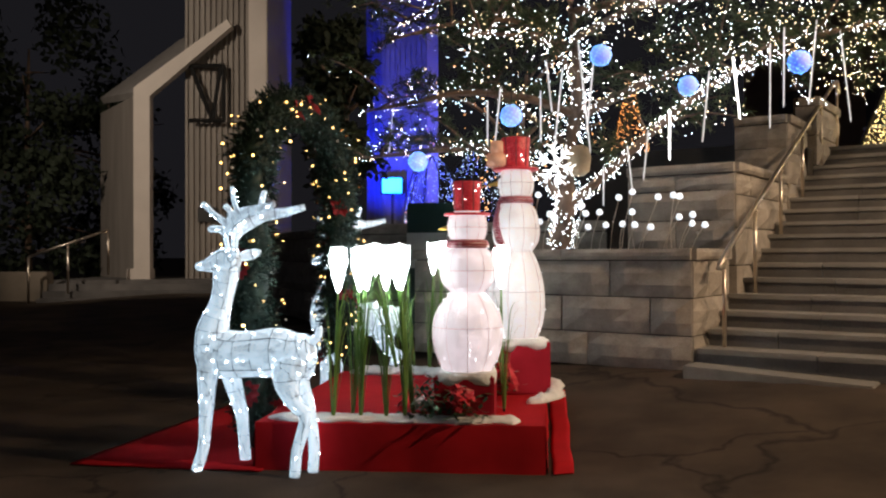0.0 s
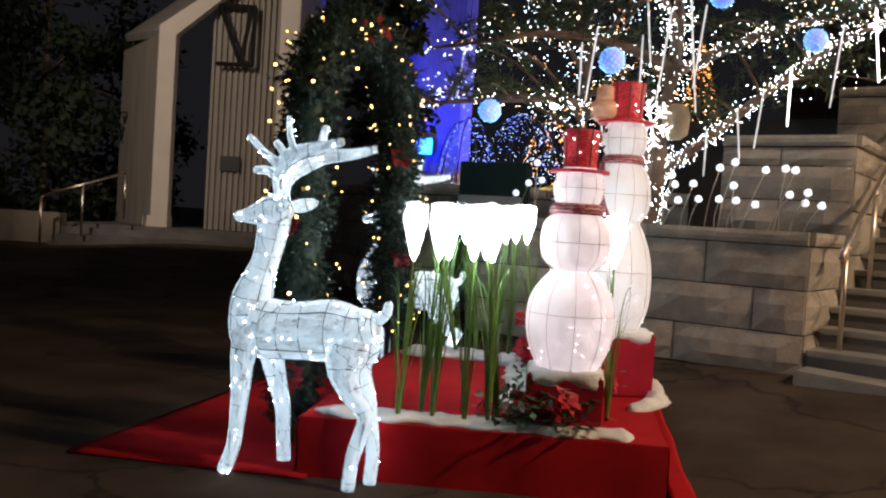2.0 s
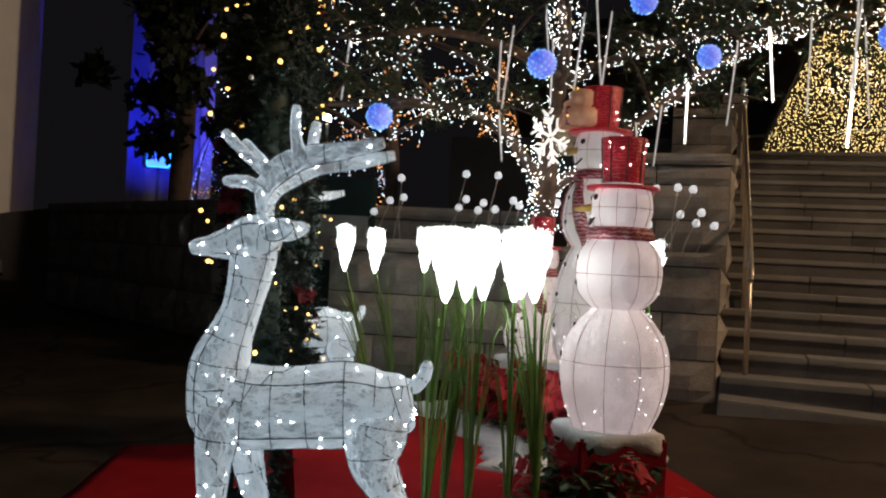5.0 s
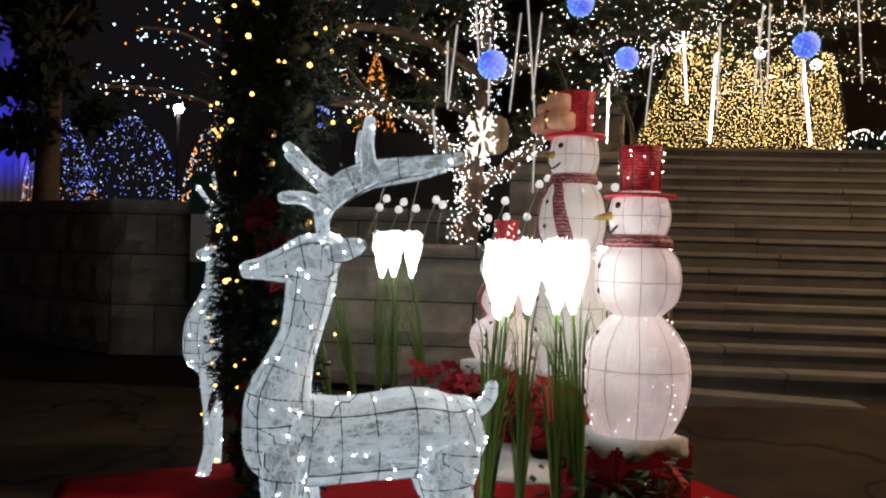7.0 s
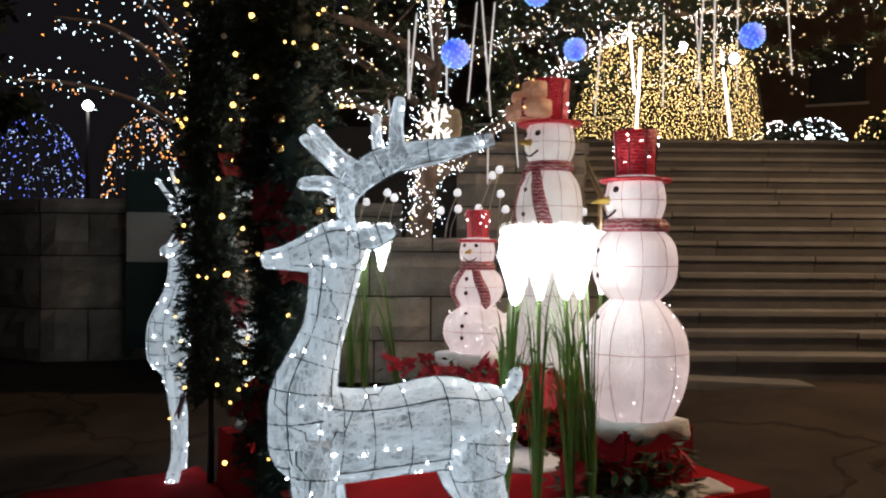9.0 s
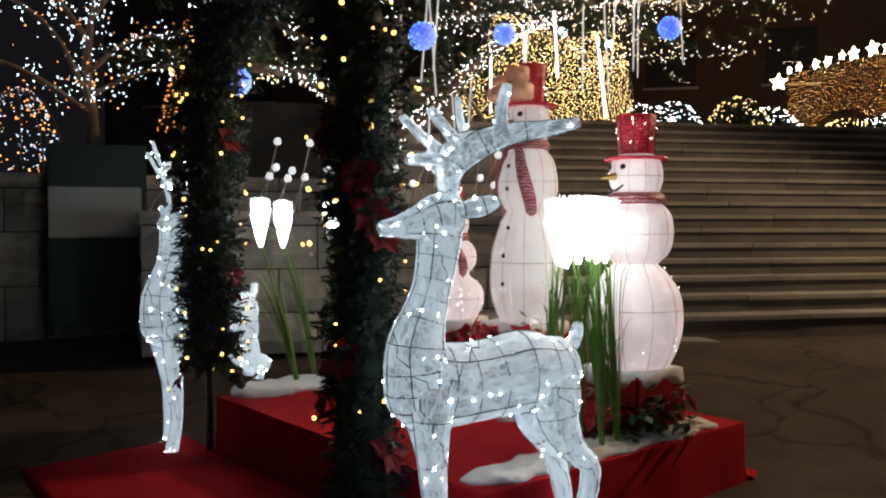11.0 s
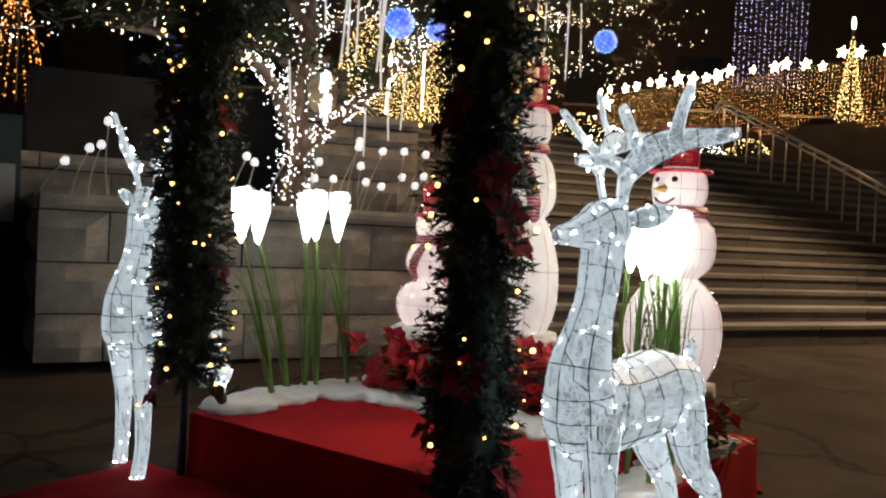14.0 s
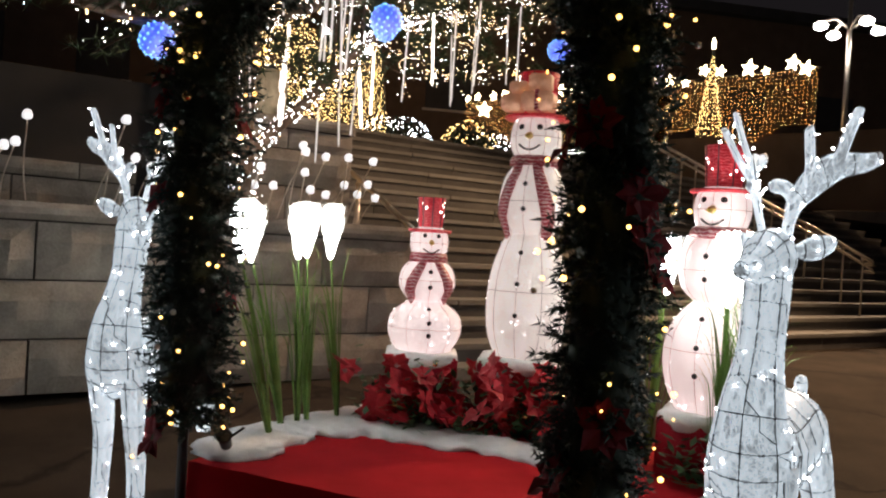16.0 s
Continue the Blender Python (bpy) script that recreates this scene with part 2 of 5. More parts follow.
def mesh_object(name, bm, material, parent=None, label="", smooth=False):
    me = bpy.data.meshes.new(name)
    bmesh.ops.recalc_face_normals(bm, faces=bm.faces[:])
    bm.to_mesh(me)
    bm.free()
    if smooth:
        for p in me.polygons:
            p.use_smooth = True
    me.materials.append(material)
    ob = new(name, me)
    if parent:
        ob.parent = parent
    if label:
        tagged(ob, label)
    return ob


def part(name, bm, material, parent, label="", smooth=False):
    return mesh_object(name, bm, material, parent, label, smooth)


def raw(name, verts, faces, material, parent=None, smooth=False):
    me = bpy.data.meshes.new(name)
    me.from_pydata([tuple(v) for v in verts], [], faces)
    me.update()
    me.materials.append(material)
    if smooth:
        for p in me.polygons:
            p.use_smooth = True
    ob = new(name, me)
    if parent:
        ob.parent = parent
    return ob


def thing(name, label, category, m=None, group="", kind=""):
    e = new(name)
    e.empty_display_size = 0.1
    if m is not None:
        e.matrix_world = m
    return tagged(e, label, category, group, kind)


def box(bm, lo, hi, bevel=0.0, m=None):
    lo, hi = Vector(lo), Vector(hi)
    r = bmesh.ops.create_cube(bm, size=1.0, matrix=Matrix.Translation((lo + hi) / 2) @ Matrix.Diagonal((*(hi - lo), 1)))
    if bevel:
        edges = {e for v in r["verts"] for e in v.link_edges}
        r = bmesh.ops.bevel(bm, geom=list(edges), offset=bevel, segments=2, affect="EDGES")
    if m is not None:
        bmesh.ops.transform(bm, matrix=m, verts=r["verts"])
    return bm


def rings(bm, loops, cap=True):
    """Joins loops of points (all alike in number) to a skin."""
    vs = [[bm.verts.new(p) for p in loop] for loop in loops]
    n = len(vs[0])
    for a, b in zip(vs, vs[1:]):
        for i in range(n):
            bm.faces.new((a[i], a[(i + 1) % n], b[(i + 1) % n], b[i]))
    if cap:
        bm.faces.new(vs[0][::-1])
        bm.faces.new(vs[-1])
    return bm


def frames_along(pts):
    pts = [Vector(p) for p in pts]
    out = []
    for i, p in enumerate(pts):
        t = (pts[min(i + 1, len(pts) - 1)] - pts[max(i - 1, 0)]).normalized()
        side = Vector((0, 0, 1)).cross(t)
        if side.length < 0.15:
            side = Vector((0, 1, 0)).cross(t)
        side.normalize()
        out.append((p, side, t.cross(side)))
    return out


def tube(bm, pts, r, n=5):
    fr = frames_along(pts)
    rr = r if isinstance(r, (list, tuple)) else [r] * len(fr)
    loops = [[p + (math.cos(2 * math.pi * k / n) * a + math.sin(2 * math.pi * k / n) * b) * q for k in range(n)] for (p, a, b), q in zip(fr, rr)]
    return rings(bm, loops)


def lathe(bm, profile, n=24, at=(0, 0, 0)):
    at = Vector(at)
    loops = [[at + Vector((r * math.cos(2 * math.pi * k / n), r * math.sin(2 * math.pi * k / n), z)) for k in range(n)] for r, z in profile]
    return rings(bm, loops)


ICO = bmesh.new()
bmesh.ops.create_icosphere(ICO, subdivisions=2, radius=1.0)
BALL = [v.co.copy() for v in ICO.verts]
BALLF = [tuple(v.index for v in f.verts) for f in ICO.faces]
ICO.free()
OCT = [(1, 0, 0), (-1, 0, 0), (0, 1, 0), (0, -1, 0), (0, 0, 1), (0, 0, -1)]
OCTF = [(0, 2, 4), (2, 1, 4), (1, 3, 4), (3, 0, 4), (2, 0, 5), (1, 2, 5), (3, 1, 5), (0, 3, 5)]


def bulbs(name, pts, r, material, parent, label="", round_=False):
    vs, fs = [], []
    shape, faces = (BALL, BALLF) if round_ else (OCT, OCTF)
    for p in pts:
        k, q = len(vs), r * random.uniform(0.5, 1.3)
        vs += [(p[0] + q * a, p[1] + q * b, p[2] + q * c) for a, b, c in shape]
        fs += [tuple(k + i for i in f) for f in faces]
    return tagged(raw(name, vs, fs, material, parent, True), label, kind="stuff")


def smooth_path(pts, steps=6):
    """Catmull-Rom through the points."""
    pts = [Vector(p) for p in pts]
    p = [pts[0] * 2 - pts[1], *pts, pts[-1] * 2 - pts[-2]]
    out = []
    for i in range(1, len(p) - 2):
        for k in range(steps):
            t = k / steps
            out.append(0.5 * ((2 * p[i]) + (p[i + 1] - p[i - 1]) * t + (2 * p[i - 1] - 5 * p[i] + 4 * p[i + 1] - p[i + 2]) * t * t + (3 * p[i] - p[i - 1] - 3 * p[i + 1] + p[i + 2]) * t ** 3))
    return out + [pts[-1]]


# ---- plan ----
CORNER = Vector((2.35, 8.28, 0.0))
ALONG, UP = Vector((0.8192, -0.5736, 0.0)), Vector((0.5736, 0.8192, 0.0))
STAIR = Matrix(((ALONG.x, UP.x, 0, CORNER.x), (ALONG.y, UP.y, 0, CORNER.y), (0, 0, 1, 0), (0, 0, 0, 1)))
BASE = 0.37


def ground_z(x, y):
    d = 0.8 * x + 0.6 * y - 4.25
    return 0.02 + 0.117 * min(max(d, 0.0), 2.6)


# ---- ground ----
def lines(lo, hi, step):
    mid = list(np.arange(lo, hi + 0.01, step))
    return [lo - 300, lo - 120, lo - 50, lo - 20, lo - 8, *mid, hi + 8, hi + 20, hi + 50, hi + 120, hi + 300]


gx, gy = lines(-12, 12, 0.3), lines(-4, 14, 0.3)
gv = [(x, y, ground_z(x, y) + (0.012 * noise.noise((x * 0.7, y * 0.7, 3)) if -12 < x < 12 and -4 < y < 14 else 0)) for y in gy for x in gx]
gf = [(j * len(gx) + i, j * len(gx) + i + 1, (j + 1) * len(gx) + i + 1, (j + 1) * len(gx) + i) for j in range(len(gy) - 1) for i in range(len(gx) - 1)]
tagged(raw("ground", gv, gf, ASPHALT, None, True), "dark worn asphalt square rising gently to the stairs", "ground", kind="structure")


# ---- red platform, carpets, cotton snow ----
def sheet(name, corners, lift, label, material, n=14):
    """A cloth laid over the ground between four corners."""
    a, b, c, d = [Vector((*q, 0)) for q in corners]
    vs, fs = [], []
    for j in range(n + 1):
        for i in range(n + 1):
            s, t = i / n, j / n
            p = (a * (1 - s) + b * s) * (1 - t) + (d * (1 - s) + c * s) * t
            w = 0.008 * noise.noise((p.x * 3, p.y * 3, 5))
            rim = 0 if 0 < i < n and 0 < j < n else 0.012
            vs.append((p.x + w * 2, p.y + w, ground_z(p.x, p.y) + lift + abs(w) - rim))
    for j in range(n):
        for i in range(n):
            k = j * (n + 1) + i
            fs.append((k, k + 1, k + n + 2, k + n + 1))
    ob = raw(name, vs, fs, material, None, True)
    mod = ob.modifiers.new("thick", "SOLIDIFY")
    mod.thickness, mod.offset = 0.008, -1
    return tagged(ob, label, "carpet")


sheet("carpet", [(-2.5, 5.86), (-1.17, 5.66), (-0.9, 8.5), (-1.9, 8.5)], 0.022, "dark red felt carpet laid on the asphalt", CARPET)
sheet("carpet", [(0.69, 5.56), (0.83, 5.6), (1.1, 7.95), (0.96, 7.95)], 0.022, "narrow red felt strip beside the platform", CARPET, 8)

PLAT = [(-1.23, 5.76), (0.65, 5.6), (0.93, 7.95), (-0.92, 8.12)]
DECK = 0.325


def deck(x, y):
    return DECK + 0.008 * (y - 5.6)


platform = thing("platform", "low display platform covered in red felt", "platform")
bm = bmesh.new()
N = 16
a, b, c, d = [Vector((*q, 0)) for q in PLAT]
grid = [[None] * (N + 1) for _ in range(N + 1)]
for j in range(N + 1):
    for i in range(N + 1):
        s, t = i / N, j / N
        p = (a * (1 - s) + b * s) * (1 - t) + (d * (1 - s) + c * s) * t
        grid[j][i] = bm.verts.new((p.x, p.y, deck(p.x, p.y) + 0.006 * noise.noise((p.x * 2.5, p.y * 2.5, 1))))
for j in range(N):
    for i in range(N):
        bm.faces.new((grid[j][i], grid[j][i + 1], grid[j + 1][i + 1], grid[j + 1][i]))
part("top_cover", bm, CARPET, platform, smooth=True)
rim = [*PLAT, PLAT[0]]
for (x0, y0), (x1, y1) in zip(rim, rim[1:]):
    bm = bmesh.new()
    prev = None
    out = Vector((y1 - y0, x0 - x1, 0)).normalized()
    for i in range(41):
        s = i / 40
        x, y = x0 + (x1 - x0) * s, y0 + (y1 - y0) * s
        w = out * (0.012 * noise.noise((x * 4, y * 4, 2)) + 0.008)
        col = [bm.verts.new((x, y, deck(x, y))), bm.verts.new((x + w.x * 0.5, y + w.y * 0.5, deck(x, y) - 0.02)), bm.verts.new((x + w.x, y + w.y, ground_z(x, y) + 0.1)), bm.verts.new((x + w.x * 2, y + w.y * 2, ground_z(x, y) - 0.005))]
        if prev:
            for k in range(3):
                bm.faces.new((prev[k], col[k], col[k + 1], prev[k + 1]))
        prev = col
    part("skirt", bm, CARPET, platform, smooth=True)


def cotton(pts, width, label, lift=None, height=0.034):
    """A flat, lumpy strip of cotton wadding along a line."""
    path = smooth_path([(x, y, 0) for x, y in pts], 12)
    loops = []
    for i, (p, side, up) in enumerate(frames_along(path)):
        edge = min(i, len(path) - 1 - i)
        k = min(1.0, 0.3 + edge * 0.2)
        n = noise.noise((p.x * 6, p.y * 6, 0))
        w = width * k * (1 + 0.45 * n)
        base = (deck(p.x, p.y) if lift is None else lift)
        loop = []
        for q in range(14):
            an = math.pi * 2 * q / 14
            wob = 1 + 0.35 * noise.noise((p.x * 9 + q, p.y * 9, an * 2))
            pos = p + side * math.cos(an) * w * wob
            z = base + max(-0.006, math.sin(an) * height * k * wob * (1 + 0.5 * noise.noise((pos.x * 14, pos.y * 14, 7))))
            loop.append((pos.x, pos.y, z))
        loops.append(loop)
    bm = rings(bmesh.new(), loops)
    ob = mesh_object("cotton_snow", bm, COTTON, smooth=True)
    return tagged(ob, label, "artificial snow")


cotton([(-1.17, 5.92), (-0.8, 5.86), (-0.35, 5.84), (0.05, 5.8), (0.3, 5.75), (0.5, 5.76)], 0.125, "white cotton wadding snow lying on the red platform")
cotton([(-0.85, 8.0), (-0.45, 8.06), (-0.1, 7.98), (0.1, 7.7), (0.12, 7.35), (0.1, 7.0), (0.03, 6.65), (-0.05, 6.35)], 0.19, "white cotton wadding snow sweeping along the platform before the flowers", height=0.05)
cotton([(-0.1, 8.08), (0.25, 7.95), (0.6, 7.85), (0.85, 7.8)], 0.13, "white cotton wadding snow along the platform's rear edge", height=0.045)
cotton([(0.62, 6.4), (0.8, 6.6), (0.88, 6.95), (0.92, 7.4)], 0.07, "white cotton wadding hanging over the platform's edge", height=0.05)


# ---- granite retaining wall, planter and stair walls ----
def stone_mesh(name, w, h, dpt, seed, rough=0.02):
    """A rock-faced block: face at y = 0 looking to -y, lower left corner at the origin."""
    bm = bmesh.new()
    nx, nz = max(3, int(w / 0.16)), max(3, int(h / 0.1))
    g = []
    for j in range(nz + 1):
        row = []
        for i in range(nx + 1):
            x, z = w * i / nx, h * j / nz
            e = 0 if i in (0, nx) or j in (0, nz) else 1
            y = -e * (0.018 + rough * (0.6 + noise.noise((x * 5 + seed * 7, z * 6, seed))))
            row.append(bm.verts.new((x, y, z)))
        g.append(row)
    for j in range(nz):
        for i in range(nx):
            bm.faces.new((g[j][i], g[j][i + 1], g[j + 1][i + 1], g[j + 1][i]))
    back = [bm.verts.new(q) for q in ((0, dpt, 0), (w, dpt, 0), (w, dpt, h), (0, dpt, h))]
    bm.faces.new((*g[0][::-1], back[0], back[1]))
    bm.faces.new((*g[nz], back[2], back[3]))
    bm.faces.new([r[0] for r in g] + [back[3], back[0]])
    bm.faces.new([r[nx] for r in g][::-1] + [back[1], back[2]])
    me = bpy.data.meshes.new(name)
    bmesh.ops.recalc_face_normals(bm, faces=bm.faces[:])
    bm.to_mesh(me)
    bm.free()
    me.materials.append(GRANITE)
    return me


def block_wall(name, label, m, length, levels, depth=0.35, seed=1, joint=0.012, top_overhang=True):
    """Courses of rock-faced blocks along local x; face looks to local -y; a coping on top."""
    rng = random.Random(seed)
    wall = tagged(mesh_object(name, box(bmesh.new(), (0.01, 0.03, levels[0]), (length - 0.01, depth, levels[-1] - 0.01)), SOIL), label, "wall", kind="structure")
    wall.matrix_world = m
    for ci, (z0, z1) in enumerate(zip(levels, levels[1:])):
        x = 0.0
        first = True
        while x < length - 0.02:
            w = rng.uniform(0.75, 1.15) if not first or ci % 2 else rng.uniform(0.4, 0.6)
            if length - x - w < 0.35:
                w = length - x
            first = False
            ob = new("stone_block", stone_mesh("stone_block", w - joint, z1 - z0 - joint, depth - 0.03, rng.random() * 50, 0.05 if ci < len(levels) - 2 else 0.012))
            ob.parent = wall
            ob.location = (x, -0.035 if ci == len(levels) - 2 and top_overhang else rng.uniform(-0.006, 0.006), z0)
            x += w
    return wall


def stair_pose(v, u, z, turn=0):
    return STAIR @ pose(v, u, z, 0, 0, turn)


def plaza_pose(v, u, z):
    """Places on the upper plaza, turned a little against the stairs."""
    return Matrix.Translation(CORNER) @ pose(0, 0, 0, 0, 0, -30) @ pose(v, u, z)


LV = [0.3, 0.64, 1.0, 1.36, 1.48]
block_wall("wall_planter", "rock-faced granite retaining wall of the planter", stair_pose(-3.27, 0, 0), 3.27, LV, seed=3)
block_wall("wall_planter_side", "granite stair side wall", stair_pose(0.0, 0.02, 0, 90), 1.1, LV, seed=4, depth=0.3)
block_wall("wall_planter_end", "granite end of the planter wall", stair_pose(-3.27, 3.4, 0, -90), 3.38, LV, seed=5, depth=0.3)
LV2 = [1.46, 1.78, 2.1, 2.28, 2.39]
block_wall("wall_upper", "upper tier of the granite retaining wall", stair_pose(-1.14, 1.16, 0), 1.2, LV2, seed=6)
block_wall("wall_upper_side", "granite stair side wall, upper tier", stair_pose(0.06, 1.18, 0, 90), 2.1, [0.5, 0.9, 1.3, 1.7, 2.05, 2.28, 2.39], seed=7, depth=0.3)
block_wall("wall_top", "highest tier of the granite stair wall", stair_pose(-0.57, 3.26, 0), 0.65, [2.38, 2.75, 3.05, 3.16], seed=8)
block_wall("wall_top_side", "granite stair side wall, highest tier", stair_pose(0.08, 3.28, 0, 90), 1.9, [1.5, 1.9, 2.3, 2.7, 3.05, 3.16], seed=9, depth=0.3)
block_wall("wall_top_side_2", "granite stair side wall beside the landing", stair_pose(0.2, 4.3, 0, 90), 1.4, [2.6, 3.0, 3.4, 3.52], seed=10, depth=0.3)


def slab(name, lo, hi, material, label, m=STAIR, bevel=0.0, kind="structure", category="wall"):
    ob = mesh_object(name, box(bmesh.new(), lo, hi, bevel), material)
    ob.matrix_world = m
    return tagged(ob, label, category, kind=kind)


# planter earth, and the terrace behind it
bm = bmesh.new()
n = 24
vv = [[bm.verts.new((-3.05 + 3.0 * i / n, 0.3 + 2.9 * j / n, 1.44 + 0.03 * noise.noise((i * 0.6, j * 0.6, 0)))) for i in range(n + 1)] for j in range(n + 1)]
for j in range(n):
    for i in range(n):
        bm.faces.new((vv[j][i], vv[j][i + 1], vv[j + 1][i + 1], vv[j + 1][i]))
earth = mesh_object("planter_soil", bm, SOIL, smooth=True)
earth.matrix_world = STAIR
tagged(earth, "dark earth in the granite planter", "soil", kind="structure")
# stone wall coloured near black, to stand for the shade it lies in
slab("wall_terrace", (-3.3, 3.6, 0.2), (-0.1, 4.0, 2.85), DARK, "stone retaining wall behind the planter, shade put into its dark colour")
slab("terrace", (-3.3, 4.0, 0.2), (0.15, 12, 2.8), SOIL, "dark planted terrace above the wall", category="ground")

# ---- wide granite stairs ----
RISE, RUN, STEPS, WIDE = 0.158, 0.33, 16, 13.5
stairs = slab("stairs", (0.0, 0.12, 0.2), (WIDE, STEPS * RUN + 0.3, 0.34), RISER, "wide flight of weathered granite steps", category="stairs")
rng = random.Random(12)
for i in range(STEPS):
    u, z = i * RUN, BASE + i * RISE
    v, k = 0.075 if i > 3 else 0.03, 0
    while v < WIDE - 0.01:
        w = rng.uniform(1.5, 2.1) if k else rng.uniform(0.6, 1.6)
        if WIDE - v - w < 0.6:
            w = WIDE - v
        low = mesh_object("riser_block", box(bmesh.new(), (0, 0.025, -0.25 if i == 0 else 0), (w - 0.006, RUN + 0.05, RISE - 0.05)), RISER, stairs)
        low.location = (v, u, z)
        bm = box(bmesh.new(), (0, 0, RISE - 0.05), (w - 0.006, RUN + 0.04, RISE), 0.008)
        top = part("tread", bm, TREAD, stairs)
        top.location = (v, u + rng.uniform(-0.004, 0.004), z + rng.uniform(-0.003, 0.003))
        v += w
        k += 1
TOPZ = BASE + STEPS * RISE
slab("plaza", (-0.1, STEPS * RUN, TOPZ - 0.4), (40, 60, TOPZ - 0.002), TREAD, "paved upper plaza at the top of the stairs", category="floor")
# low first step that runs out into the rising asphalt
bm = box(bmesh.new(), (0.02, -0.34, 0.2), (1.6, 0.02, 0.40), 0.012)
for v in bm.verts:
    if v.co.x > 1.0:
        v.co.z -= 0.06
first = part("bottom_slab", bm, TREAD, stairs)


# ---- steel handrails ----
def handrail(v, label, posts, double=False, u0=0.2, u1=4.9, gap=1.15):
    rail = thing("handrail", label, "handrail", STAIR.copy())
    h = 0.8

    def zz(u):
        return BASE + max(0.0, (u / RUN)) * RISE + h + 0.12

    def foot(u):
        return BASE + min(STEPS, math.floor(u / RUN) + 1) * RISE

    pts = smooth_path([(v, u0 - 0.03, zz(u0) - 0.12), (v, u0 + 0.02, zz(u0)), (v, (u0 + u1) / 2, zz((u0 + u1) / 2)), (v, u1, zz(u1)), (v, u1 + 0.35, zz(u1) + 0.06), (v, u1 + 0.42, zz(u1) - 0.05)], 5)
    part("rail_tube", tube(bmesh.new(), pts, 0.025, 10), STEEL, rail, smooth=True)
    if double:
        part("lower_tube", tube(bmesh.new(), [(p.x, p.y, p.z - 0.1) for p in pts], 0.02, 8), STEEL, rail, smooth=True)
    u = u0
    while u < u1 + 0.45:
        p = part("post", tube(bmesh.new(), [(v, u, foot(u) - 0.02), (v, u, zz(min(u, u1 + 0.3)) - 0.02)], 0.021 if not double else 0.014, 8), STEEL, rail, smooth=True)
        part("collar", lathe(bmesh.new(), [(0.03, 0), (0.034, 0.012), (0.03, 0.03)], 10, (v, u, zz(min(u, u1 + 0.3)) - 0.06)), STEEL, p, smooth=True)
        u += gap
    return rail


handrail(0.222, "polished steel tube handrail beside the granite wall", 5, False, 0.24, 5.2, 1.05)
handrail(8.0, "long steel handrail with thin balusters across the stairs", 12, True, 0.5, 5.25, 0.29)


# ---- lit reindeer ----
def loft(bm, stations, n=14, side=(0, 1, 0)):
    """Elliptic sections in the deer's own frame: (x, y, z, half height, half width across side). Returns the loops."""
    st = smooth_path([Vector(s[:3]) for s in stations], 4)
    rr = smooth_path([Vector((s[3], s[4], 0)) for s in stations], 4)
    loops = []
    for i, p in enumerate(st):
        t = (st[min(i + 1, len(st) - 1)] - st[max(i - 1, 0)]).normalized()
        across = Vector(side)
        up = t.cross(across).normalized()
        h, w = rr[i].x, rr[i].y
        loops.append([p + up * math.cos(2 * math.pi * k / n) * h + across * math.sin(2 * math.pi * k / n) * w for k in range(n)])
    rings(bm, loops)
    return loops


def wires(bm, loops, every=3, rails=(0, 2, 5, 7, 9, 12), r=0.0027, from_end=3):
    n = len(loops[0])
    for lp in loops[from_end:-1:every]:
        c = sum(lp, Vector()) / n
        tube(bm, [c + (p - c) * 1.01 for p in (*lp, lp[0])], r, 4)
    for k in rails:
        tube(bm, [sum(lp, Vector()) / n + (lp[k % n] - sum(lp, Vector()) / n) * 1.01 for lp in loops], r, 4)


